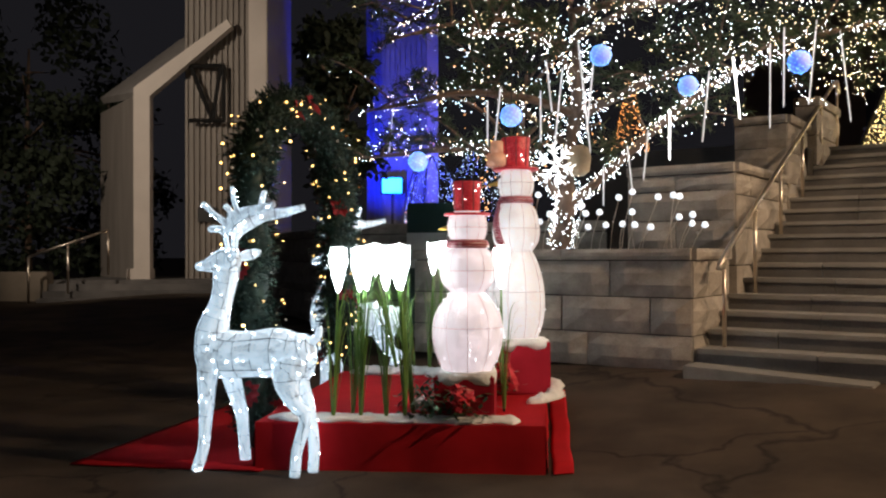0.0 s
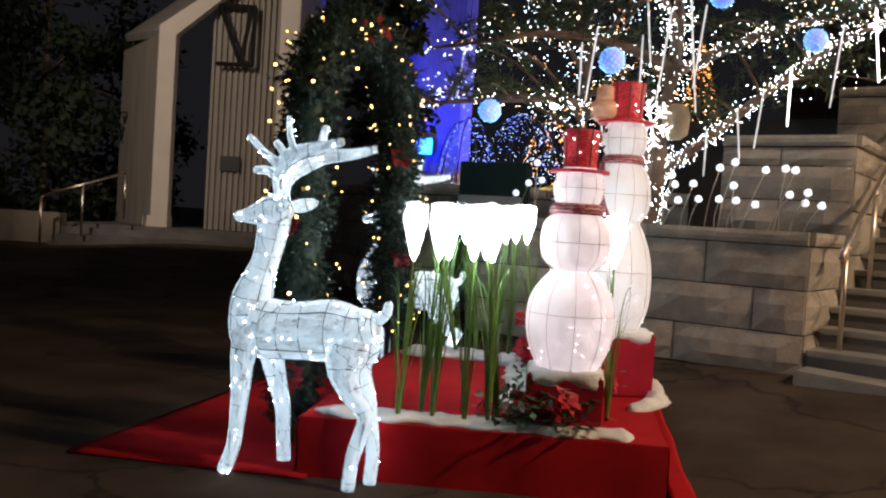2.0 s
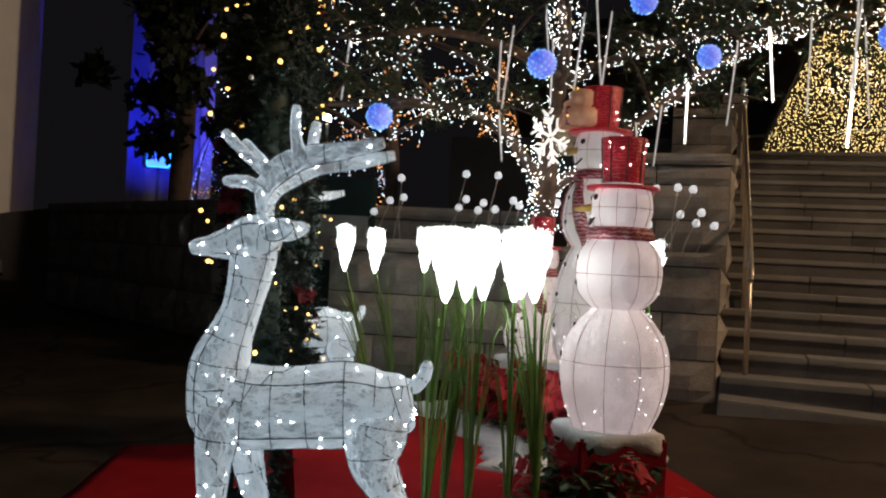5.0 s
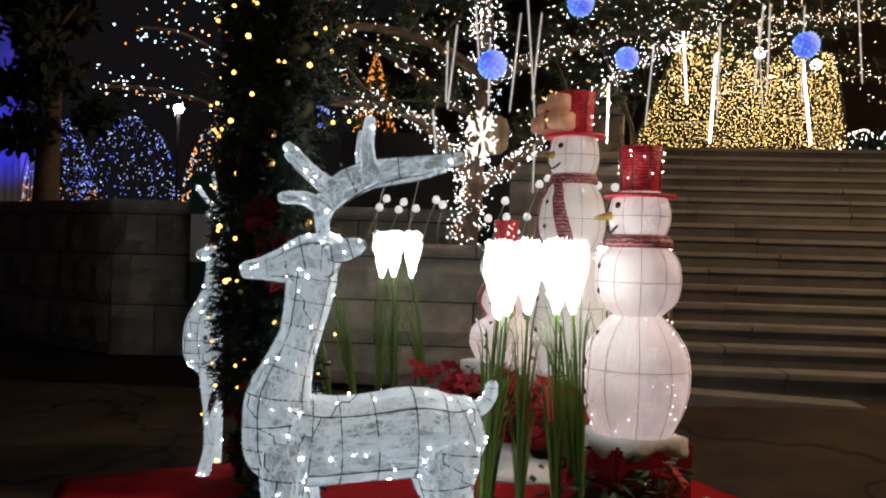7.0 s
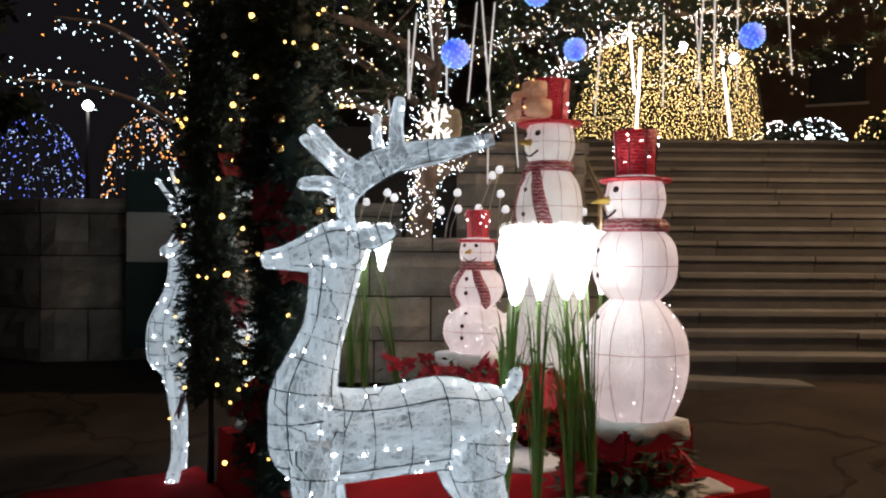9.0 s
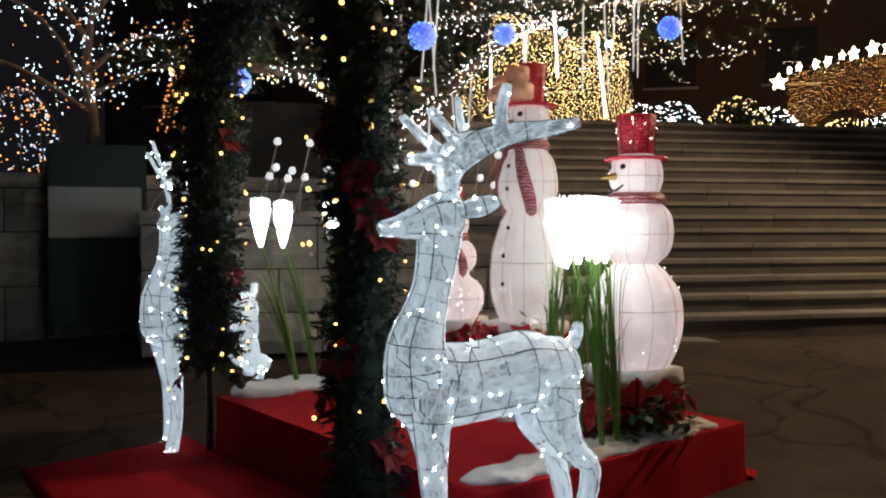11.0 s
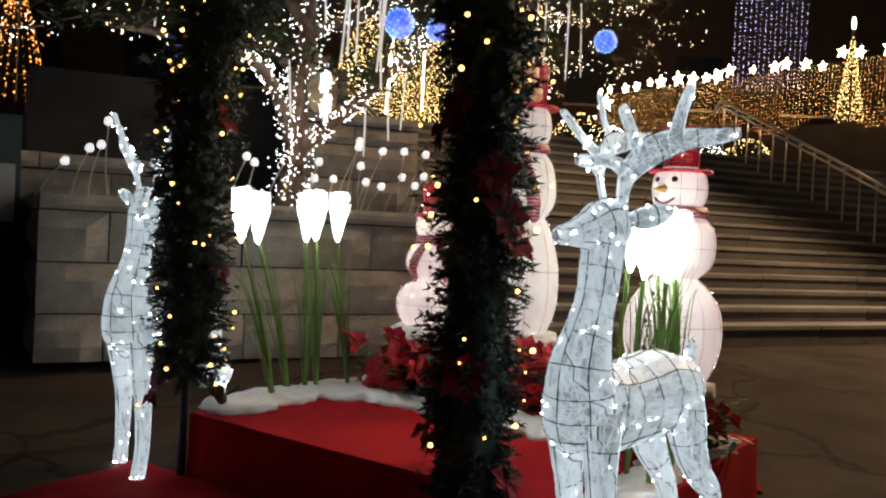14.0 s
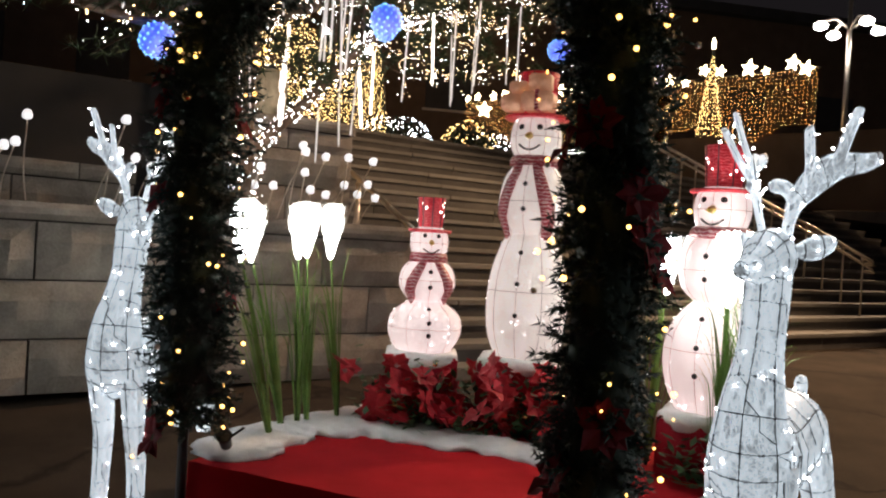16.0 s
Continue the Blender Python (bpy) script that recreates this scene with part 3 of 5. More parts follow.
def reindeer(label, m, hind=0.0, turn_head=-6.0, seed=1):
    rng = random.Random(seed)
    deer = thing("light_reindeer", label, "reindeer figure", m, "lit reindeer")
    leds = []
    tv, tf = [], []
    turn = pose(0.47, 0, 0, 0, 0, turn_head) @ pose(-0.47, 0, 0)

    def turned(bm, loops):
        bmesh.ops.transform(bm, matrix=turn, verts=bm.verts)
        return [[turn @ p for p in lp] for lp in loops]

    def threads(loops, density=5200):
        """Loose white threads wound over a lofted skin, joined for the whole figure."""
        n, rows = len(loops[0]), len(loops)
        mids = [sum(lp, Vector()) / n for lp in loops]
        area = sum((mids[i + 1] - mids[i]).length * 6.3 * sum((p - mids[i]).length for p in loops[i][::3]) / len(loops[i][::3]) for i in range(rows - 1))
        girth = max((p - m).length for lp, m in zip(loops, mids) for p in lp) * 6.3 / n
        span = sum((mids[i + 1] - mids[i]).length for i in range(rows - 1)) / (rows - 1)
        for _ in range(int(area * density)):
            u, v, a = rng.uniform(0, rows - 1.01), rng.uniform(0, n), rng.uniform(0, 6.283)
            row = []
            for _ in range(5):
                if not 0 <= u < rows - 1.001:
                    break
                i, j, fu, fv = int(u), int(v) % n, u % 1, v % 1
                p = loops[i][j].lerp(loops[i][(j + 1) % n], fv).lerp(loops[i + 1][j].lerp(loops[i + 1][(j + 1) % n], fv), fu)
                out = (p - mids[i].lerp(mids[i + 1], fu)).normalized()
                row.append((p + out * 0.003, out))
                u, v = u + 0.02 * math.cos(a) / max(span, 0.01), v + 0.02 * math.sin(a) / max(girth, 0.004)
                a += rng.gauss(0, 0.45)
            for (p, o), (q, _) in zip(row, row[1:]):
                w = (q - p).cross(o)
                if w.length < 1e-7:
                    continue
                w = w.normalized() * 0.0011
                k = len(tv)
                tv.extend((p - w, p + w, q + w, q - w))
                tf.append((k, k + 1, k + 2, k + 3))

    def limb(name, stations, count, every=3, n=14, rails=(0, 2, 5, 7, 9, 12), seg_parent=None):
        bm = bmesh.new()
        loops = loft(bm, stations, n)
        if name in ("head", "ear"):
            loops = turned(bm, loops)
        ob = part(name, bm, FUR, seg_parent or deer, smooth=True)
        wb = bmesh.new()
        wires(wb, loops, every, rails)
        if count > 20:
            for start in (1, n // 2):
                tube(wb, [c + (p - c) * 1.012 for c, p in [(sum(lp, Vector()) / n, lp[(start + k // 2) % n]) for k, lp in enumerate(loops[1:-1])]], 0.0026, 4)
        part("frame_wire", wb, WIRE, ob, "dark wire frame")
        threads(loops)
        for _ in range(count):
            lp = rng.choice(loops[1:-1])
            c = sum(lp, Vector()) / len(lp)
            p = rng.choice(lp)
            leds.append(c + (p - c) * 1.004 + Vector((rng.uniform(-0.006, 0.006), 0, rng.uniform(-0.006, 0.006))))
        return ob

    limb("body", [(-0.13, 0, 0.8, 0.03, 0.04), (-0.11, 0, 0.795, 0.1, 0.095), (-0.02, 0, 0.765, 0.135, 0.125), (0.12, 0, 0.765, 0.16, 0.13), (0.3, 0, 0.75, 0.15, 0.13), (0.45, 0, 0.745, 0.155, 0.13), (0.56, 0, 0.755, 0.165, 0.122), (0.62, 0, 0.765, 0.13, 0.095), (0.65, 0, 0.77, 0.07, 0.055), (0.66, 0, 0.77, 0.01, 0.01)], 90)
    limb("neck", [(0.555, 0, 0.64, 0.08, 0.09), (0.565, 0, 0.7, 0.12, 0.118), (0.575, 0, 0.79, 0.124, 0.118), (0.58, 0, 0.9, 0.11, 0.098), (0.545, 0, 1.02, 0.08, 0.074), (0.515, 0, 1.11, 0.07, 0.065), (0.492, 0, 1.22, 0.078, 0.066), (0.48, 0, 1.32, 0.085, 0.066), (0.48, 0, 1.39, 0.05, 0.05)], 48, 3)
    head = limb("head", [(0.385, 0, 1.355, 0.03, 0.03), (0.42, 0, 1.36, 0.08, 0.066), (0.49, 0, 1.362, 0.088, 0.072), (0.57, 0, 1.342, 0.062, 0.056), (0.65, 0, 1.328, 0.036, 0.036), (0.705, 0, 1.322, 0.026, 0.026), (0.72, 0, 1.32, 0.012, 0.014)], 16, 3)
    for s in (1, -1):
        ff = 0.1 * s
        limb("front_leg", [(0.55, 0.07 * s, 0.76, 0.1, 0.06), (0.535 + 0.35 * ff, 0.09 * s, 0.6, 0.07, 0.046), (0.515 + 0.55 * ff, 0.1 * s, 0.45, 0.052, 0.04), (0.5 + 0.7 * ff, 0.115 * s, 0.32, 0.041, 0.037), (0.5 + 0.8 * ff, 0.125 * s, 0.15, 0.035, 0.033), (0.515 + ff, 0.135 * s, 0.03, 0.036, 0.033), (0.52 + ff, 0.135 * s, 0.0, 0.03, 0.028)], 26, 4, 10, (0, 5))
        limb("hind_leg", [(-0.02, 0.06 * s, 0.8, 0.09, 0.055), (0.0, 0.08 * s, 0.68, 0.115, 0.062), (0.0, 0.02 + 0.085 * s, 0.57, 0.085, 0.05), (-0.06, 0.035 + 0.085 * s, 0.46, 0.052, 0.042), (-0.115 - 0.02 * s, 0.05 + 0.08 * s, max(0.37, hind + 0.1), 0.041, 0.036), (-0.105 + 0.025 * s, 0.06 + 0.075 * s, max(0.17, hind + 0.05), 0.035, 0.032), (-0.095 + 0.03 * s, 0.065 + 0.075 * s, hind, 0.033, 0.03)], 24, 4, 10, (0, 5))
        ear = [(0.445, 0.06 * s, 1.385, 0.012, 0.01), (0.41, 0.085 * s, 1.39, 0.032, 0.01), (0.37, 0.11 * s, 1.4, 0.037, 0.01), (0.33, 0.135 * s, 1.415, 0.026, 0.008), (0.31, 0.145 * s, 1.425, 0.008, 0.006)]
        limb("ear", ear, 4, 6, 8, (0,), head)
        # palmate antler: a curved beam with tines, all in one flat mesh skin
        def flat(pts):
            return [(0.43 + x, s * y, 1.41 + z) for x, y, z in pts]

        blade = Vector((0.4 * s, 0.916, 0))
        beam = flat([(0.0, 0.03, -0.01), (0.02, 0.045, 0.07), (0.01, 0.065, 0.14), (-0.05, 0.1, 0.205), (-0.15, 0.135, 0.25), (-0.3, 0.17, 0.275), (-0.43, 0.19, 0.305)])
        tines = [flat(p) for p in ([(0.005, 0.058, 0.125), (0.08, 0.045, 0.16), (0.15, 0.035, 0.16)], [(-0.02, 0.085, 0.185), (0.06, 0.105, 0.245), (0.135, 0.12, 0.315)], [(-0.13, 0.13, 0.245), (-0.115, 0.16, 0.33), (-0.12, 0.185, 0.405)])]
        bm = bmesh.new()
        loops = loft(bm, [(*p, r, 0.009) for p, r in zip(beam, (0.02, 0.022, 0.038, 0.05, 0.04, 0.029, 0.02))], 10, blade)
        loops = turned(bm, loops)
        ant = part("antler", bm, ANTLERSKIN, deer, smooth=True)
        for tn in tines:
            bm = bmesh.new()
            tip = Vector(tn[2]) + (Vector(tn[2]) - Vector(tn[1])).normalized() * 0.02
            threads(turned(bm, loft(bm, [(*p, r, 0.008) for p, r in zip([*tn, tip], (0.03, 0.021, 0.018, 0.009))], 8, blade)))
            part("tine", bm, ANTLERSKIN, ant, smooth=True)
        wb = bmesh.new()
        threads(loops)
        wires(wb, loops, 5, (0, 5), 0.0024)
        part("frame_wire", wb, WIRE, ant, "dark wire frame")
        for tn in [beam, *tines]:
            sp = smooth_path(tn, 4)
            for _ in range(6):
                p = rng.choice(sp)
                leds.append(turn @ (p + Vector((rng.uniform(-0.02, 0.02), rng.choice((-1, 1)) * 0.022, rng.uniform(-0.02, 0.02)))))
    limb("tail", [(-0.09, 0, 0.84, 0.035, 0.03), (-0.135, 0, 0.845, 0.028, 0.026), (-0.17, 0, 0.885, 0.024, 0.022), (-0.175, 0, 0.925, 0.022, 0.02), (-0.172, 0, 0.94, 0.01, 0.01)], 3, 4, 8, (0,))
    tagged(raw("thread_cover", tv, tf, THREAD, deer), "wound white threads", kind="stuff")
    bulbs("led_string", leds, 0.0039, DEERLED, deer, "cool white fairy lights", True)
    return deer


def facing(x, y, z, dx, dy):
    """A pose whose own x looks along (dx, dy)."""
    return pose(x, y, z, 0, 0, math.degrees(math.atan2(dy, dx)))


reindeer("white thread-mesh reindeer lit by LEDs, standing before the platform", facing(-0.965, 5.69, 0.02, -0.968, 0.25), seed=2)
reindeer("white thread-mesh LED reindeer with hind legs on the platform", facing(-0.57, 8.46, 0.035, -0.985, -0.17), hind=0.33, turn_head=32.0, seed=5)


# ---- snowmen ----
def gores(profile, n=10, sub=3):
    """A lathe whose skin bulges between wire meridians."""
    bm = bmesh.new()
    k = n * sub
    loops = []
    for r, z in profile:
        loops.append([Vector((r * (0.975 + 0.025 * abs(math.sin(math.pi * i / sub))) * math.cos(2 * math.pi * i / k), r * (0.975 + 0.025 * abs(math.sin(math.pi * i / sub))) * math.sin(2 * math.pi * i / k), z)) for i in range(k)])
    rings(bm, loops)
    wb = bmesh.new()
    for i in range(0, k, sub):
        tube(wb, [lp[i] * 1.0 + Vector((lp[i].x, lp[i].y, 0)) * 0.012 for lp in loops], 0.0016, 4)
    mid = loops[len(loops) // 2]
    tube(wb, [Vector((p.x * 1.01, p.y * 1.01, p.z)) for p in (*mid, mid[0])], 0.0016, 4)
    return bm, wb


def snowman(label, m, body, torso, head, hat_h, hat_r, skin, seed, scarf_len=0.3, gift=False):
    """body, torso, head: profiles (radius, height). Own x is where it looks."""
    rng = random.Random(seed)
    man = thing("light_snowman", label, "snowman figure", m, "lit snowmen")
    inner = []
    for name, prof in (("lower_ball", body), ("middle_ball", torso), ("head", head)):
        path = smooth_path([Vector((r, 0, z)) for r, z in prof], 4)
        prof2 = [(max(0.01, p.x), p.z) for p in path]
        bm, wb = gores(prof2)
        ob = part(name, bm, skin, man, smooth=True)
        part("frame_wire", wb, WIREPALE, ob, "thin wire frame")
        for _ in range(120 if name == "lower_ball" else 16):
            r, z = rng.choice(prof2[1:-1])
            a = rng.uniform(0, 2 * math.pi)
            inner.append((r * 0.984 * math.cos(a), r * 0.984 * math.sin(a), z + rng.uniform(-0.02, 0.02)))
    bulbs("led_string", inner, 0.0036, SNOWLED, man, "white fairy lights behind the mesh")
    hz = head[-1][1]
    hr = max(r for r, z in head)
    hc = (head[0][1] + hz) / 2
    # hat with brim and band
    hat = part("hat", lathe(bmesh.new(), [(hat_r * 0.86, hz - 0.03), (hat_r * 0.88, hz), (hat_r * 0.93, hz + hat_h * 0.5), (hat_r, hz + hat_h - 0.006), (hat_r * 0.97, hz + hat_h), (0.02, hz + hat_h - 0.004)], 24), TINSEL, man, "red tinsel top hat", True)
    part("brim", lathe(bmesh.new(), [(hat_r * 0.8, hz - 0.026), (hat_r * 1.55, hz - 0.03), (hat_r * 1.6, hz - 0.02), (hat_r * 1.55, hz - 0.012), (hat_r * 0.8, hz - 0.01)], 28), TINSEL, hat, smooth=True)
    wb = bmesh.new()
    for k in range(8):
        a = k * math.pi / 4
        tube(wb, [(hat_r * 0.89 * math.cos(a), hat_r * 0.89 * math.sin(a), hz), (hat_r * 1.01 * math.cos(a), hat_r * 1.01 * math.sin(a), hz + hat_h)], 0.003, 4)
    part("frame_wire", wb, WIRE, hat)
    bulbs("led_string", [(hat_r * 0.99 * math.cos(a), hat_r * 0.99 * math.sin(a), hz + rng.uniform(0.2, 0.9) * hat_h) for a in [rng.uniform(0, 6.28) for _ in range(14)]], 0.005, WHITELED, hat)
    # scarf: collar and two tails
    nz = head[0][1]
    nr = torso[-1][0] + 0.03
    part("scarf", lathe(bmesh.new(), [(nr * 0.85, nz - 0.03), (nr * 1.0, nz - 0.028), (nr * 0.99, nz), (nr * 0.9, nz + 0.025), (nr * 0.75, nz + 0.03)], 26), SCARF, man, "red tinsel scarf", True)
    tr = max(r for r, z in torso)
    for s in (1, -1) if scarf_len else ():
        bm = bmesh.new()
        prev = None
        for i in range(9):
            q = i / 8
            z = nz - 0.02 - scarf_len * q
            rr = np.interp(z, [p[1] for p in torso], [p[0] for p in torso]) if z > torso[0][1] else torso[0][0]
            rr = max(rr, nr * (1 - q) + rr * q) + 0.014
            a0 = s * (0.35 + 0.55 * q)
            w = 0.36 + 0.1 * q
            col = [bm.verts.new((rr * math.cos(a0 + e * w), rr * math.sin(a0 + e * w), z - (0.03 if i == 8 and e == 0 else 0))) for e in (-0.5, 0, 0.5)]
            if prev:
                bm.faces.new((prev[0], prev[1], col[1], col[0]))
                bm.faces.new((prev[1], prev[2], col[2], col[1]))
            prev = col
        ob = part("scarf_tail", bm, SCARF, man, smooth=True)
        mod = ob.modifiers.new("thick", "SOLIDIFY")
        mod.thickness = 0.008
    # face
    for s in (1, -1):
        bm = bmesh.new()
        bmesh.ops.create_icosphere(bm, subdivisions=2, radius=hr * 0.13, matrix=Matrix.Translation((hr * 0.9 * math.cos(0.38), s * hr * 0.9 * math.sin(0.38), hc + hr * 0.32)))
        part("eye", bm, BLACK, man, smooth=True)
    bm = bmesh.new()
    tube(bm, [(hr * 0.9, 0, hc), (hr * 1.25, 0, hc - 0.005), (hr * 1.55, 0, hc - 0.012)], [hr * 0.15, hr * 0.1, 0.003], 10)
    part("nose", bm, CARROT, man, "ochre carrot nose", True)
    tube_pts = [(hr * 1.0 * math.cos(a), hr * 1.0 * math.sin(a), hc - hr * 0.28 - hr * 0.26 * math.cos(a * 3.2)) for a in [-0.42 + 0.84 * i / 10 for i in range(11)]]
    part("mouth", tube(bmesh.new(), tube_pts, hr * 0.04, 6), BLACK, man, smooth=True)
    # buttons
    for prof, zs in ((torso, (0.35, 0.7)), (body, (0.35, 0.6, 0.85))):
        z0, z1 = prof[0][1], prof[-1][1]
        for q in zs:
            z = z0 + (z1 - z0) * q
            r = np.interp(z, [p[1] for p in prof], [p[0] for p in prof])
            bm = bmesh.new()
            bmesh.ops.create_icosphere(bm, subdivisions=2, radius=0.014, matrix=Matrix.Translation((r, 0, z)) @ Matrix.Diagonal((0.5, 1, 1, 1)))
            part("button", bm, BLACK, man, smooth=True)
    if gift:
        g = part("gift_box", box(bmesh.new(), (0.08, -0.04, hz + 0.0), (0.23, 0.13, hz + 0.1), 0.012), GIFT, man, "small lit gift boxes on the hat's brim", True)
        for lo, hi in (((0.08, -0.16, hz), (0.2, -0.045, hz + 0.09)), ((0.1, -0.01, hz + 0.105), (0.2, 0.11, hz + 0.2)), ((0.1, -0.12, hz + 0.095), (0.19, -0.02, hz + 0.16))):
            part("gift_box", box(bmesh.new(), lo, hi, 0.01), GIFT, man, smooth=True)
        part("ribbon", box(bmesh.new(), (0.076, 0.04, hz - 0.002), (0.234, 0.06, hz + 0.104)), SCARF, g)
        bulbs("led_string", [(rng.uniform(0.1, 0.24), rng.uniform(-0.14, 0.12), hz + rng.choice((0.1, 0.2, 0.05))) for _ in range(14)], 0.006, WARMLED, man)
    return man


def snow_box(x, y, z0, z1, w, label, turn=0):
    """A red felt box with cotton on its top."""
    ob = thing("display_box", label, "display box", pose(x, y, z0, 0, 0, turn), "red display boxes")
    h = z1 - z0
    part("box", box(bmesh.new(), (-w, -w, 0), (w, w, h - 0.02), 0.012), BOXRED, ob)
    bm = bmesh.new()
    loops = []
    n = 28
    for rr, zz in ((1.0, -0.05), (1.025, -0.015), (0.99, 0.008), (0.8, 0.018), (0.3, 0.015)):
        lp = []
        for k in range(n):
            a = 2 * math.pi * k / n
            sq = 1 / max(abs(math.cos(a)), abs(math.sin(a)))
            j = noise.noise((math.cos(a) * 3 + x, math.sin(a) * 3, zz * 9))
            drop = -0.11 * max(0, j) if zz < 0 else 0
            lp.append((w * min(sq, 1.3) * rr * math.cos(a) * (1 + 0.06 * j), w * min(sq, 1.3) * rr * math.sin(a) * (1 + 0.06 * j), h - 0.015 + zz + drop + 0.012 * j))
        loops.append(lp)
    rings(bm, loops)
    part("cotton_cover", bm, COTTON, ob, "white cotton snow cover", True)
    return ob


snow_box(0.155, 5.98, deck(0.155, 5.98), 0.64, 0.2, "red felt box with cotton snow below a snowman", -6)
snow_box(0.58, 7.0, deck(0.58, 7.0), 0.76, 0.22, "tall red felt box with cotton snow below the tallest snowman", 10)
snow_box(0.51, 7.56, deck(0.51, 7.56), 0.75, 0.2, "red felt box with cotton snow below the smallest snowman", 20)
snowman("lit snowman with red top hat and short red collar", facing(0.165, 5.96, 0.64, -0.94, 0.34),
        [(0.17, 0.0), (0.215, 0.1), (0.24, 0.22), (0.228, 0.36), (0.17, 0.46), (0.11, 0.52)], [(0.11, 0.52), (0.17, 0.58), (0.19, 0.67), (0.175, 0.77), (0.12, 0.83)], [(0.1, 0.85), (0.125, 0.9), (0.137, 0.96), (0.125, 1.03), (0.09, 1.07)], 0.2, 0.1, SNOWMESH, 3, 0.0)
snowman("tall lit snowman with red hat, long scarf and gifts", facing(0.58, 6.98, 0.76, -0.97, 0.05),
        [(0.17, 0.0), (0.215, 0.12), (0.23, 0.28), (0.215, 0.45), (0.17, 0.6), (0.13, 0.68)], [(0.13, 0.68), (0.18, 0.76), (0.19, 0.86), (0.165, 0.99), (0.11, 1.07)], [(0.1, 1.09), (0.135, 1.15), (0.145, 1.22), (0.13, 1.3), (0.09, 1.35)], 0.23, 0.115, SNOWMESH2, 4, 0.4, True)
snowman("small lit snowman with red hat and scarf", facing(0.51, 7.55, 0.75, -0.9, -0.43),
        [(0.16, 0.0), (0.2, 0.07), (0.21, 0.13), (0.19, 0.21), (0.1, 0.28)], [(0.1, 0.28), (0.15, 0.34), (0.162, 0.4), (0.14, 0.47), (0.08, 0.52)], [(0.075, 0.53), (0.1, 0.56), (0.11, 0.61), (0.1, 0.67), (0.07, 0.7)], 0.17, 0.078, SNOWMESH, 6, 0.22)

# ---- poinsettias ----


def petal_mesh(name, n, length, width, material, seed, rise=0.25):
    rng = random.Random(seed)
    vs, fs = [], []
    for i in range(n):
        a = 2 * math.pi * i / n + rng.uniform(-0.25, 0.25)
        tilt = rise + rng.uniform(-0.3, 0.3)
        q = length * rng.uniform(0.75, 1.1)
        d, s = Vector((math.cos(a), math.sin(a), tilt)), Vector((-math.sin(a), math.cos(a), 0))
        k = len(vs)
        vs += [d * 0.01, d * q * 0.5 + s * width + Vector((0, 0, 0.006)), d * q + Vector((0, 0, -0.02)), d * q * 0.5 - s * width + Vector((0, 0, 0.006)), d * q * 0.5 + Vector((0, 0, -0.006))]
        fs += [(k, k + 1, k + 4), (k + 1, k + 2, k + 4), (k + 2, k + 3, k + 4), (k + 3, k, k + 4)]
    me = bpy.data.meshes.new(name)
    me.from_pydata([tuple(v) for v in vs], [], fs)
    me.materials.append(material)
    return me


FLOWERS = [petal_mesh("flower", 9, 0.1, 0.036, PETAL, k) for k in range(4)]


def poinsettias(label, spots, count, seed, spread=0.1, flower_share=0.5, lift=0.12):
    rng = random.Random(seed)
    cx, cy = sum(s[0] for s in spots) / len(spots), sum(s[1] for s in spots) / len(spots)
    bush = thing("poinsettia_planting", label, "flowers", pose(cx, cy, deck(cx, cy)))
    vs, fs, gold = [], [], []
    for _ in range(count * 14):
        x, y = rng.choice(spots)
        p = Vector((x - cx + rng.gauss(0, spread), y - cy + rng.gauss(0, spread), 0.02 + abs(rng.gauss(0, lift))))
        d = Vector((rng.gauss(0, 1), rng.gauss(0, 1), rng.uniform(-0.3, 0.8))).normalized()
        s = d.cross(Vector((0, 0, 1))).normalized() * 0.018
        q = rng.uniform(0.05, 0.085)
        k = len(vs)
        vs += [p, p + d * q * 0.5 + s, p + d * q, p + d * q * 0.5 - s]
        fs.append((k, k + 1, k + 2, k + 3))
        if rng.random() < 0.02:
            gold.append(p + d * 0.03)
    tagged(raw("leaves", vs, fs, LEAF, bush), "dark green leaves", kind="stuff")
    for i in range(int(count * 1.3 * flower_share)):
        x, y = rng.choice(spots)
        ob = new("flower", rng.choice(FLOWERS))
        ob.parent = bush
        ob.matrix_basis = pose(x - cx + rng.gauss(0, spread), y - cy + rng.gauss(0, spread), 0.07 + abs(rng.gauss(0, lift)), rng.uniform(-70, 70), rng.uniform(-70, 70), rng.uniform(0, 360))
    for p in gold[:14]:
        bm = bmesh.new()
        bmesh.ops.create_icosphere(bm, subdivisions=2, radius=0.014, matrix=Matrix.Translation(p))
        part("bauble", bm, GOLD, bush, "small gold bauble", True)
    return bush


poinsettias("dark foliage with a few red poinsettias round the box", [(-0.12, 5.86), (-0.1, 6.05), (0.0, 5.78), (0.15, 5.75)], 30, 5, 0.075, 0.16, 0.1)
poinsettias("red poinsettias with green leaves before the snowmen", [(0.25, 7.62), (0.28, 7.4), (0.3, 7.2), (0.33, 7.0), (0.2, 7.5)], 74, 6, 0.095, 0.85, 0.14)
poinsettias("red poinsettias beside the tallest snowman's box", [(0.35, 6.75), (0.3, 6.55), (0.32, 6.9)], 32, 7, 0.09, 0.8, 0.14)


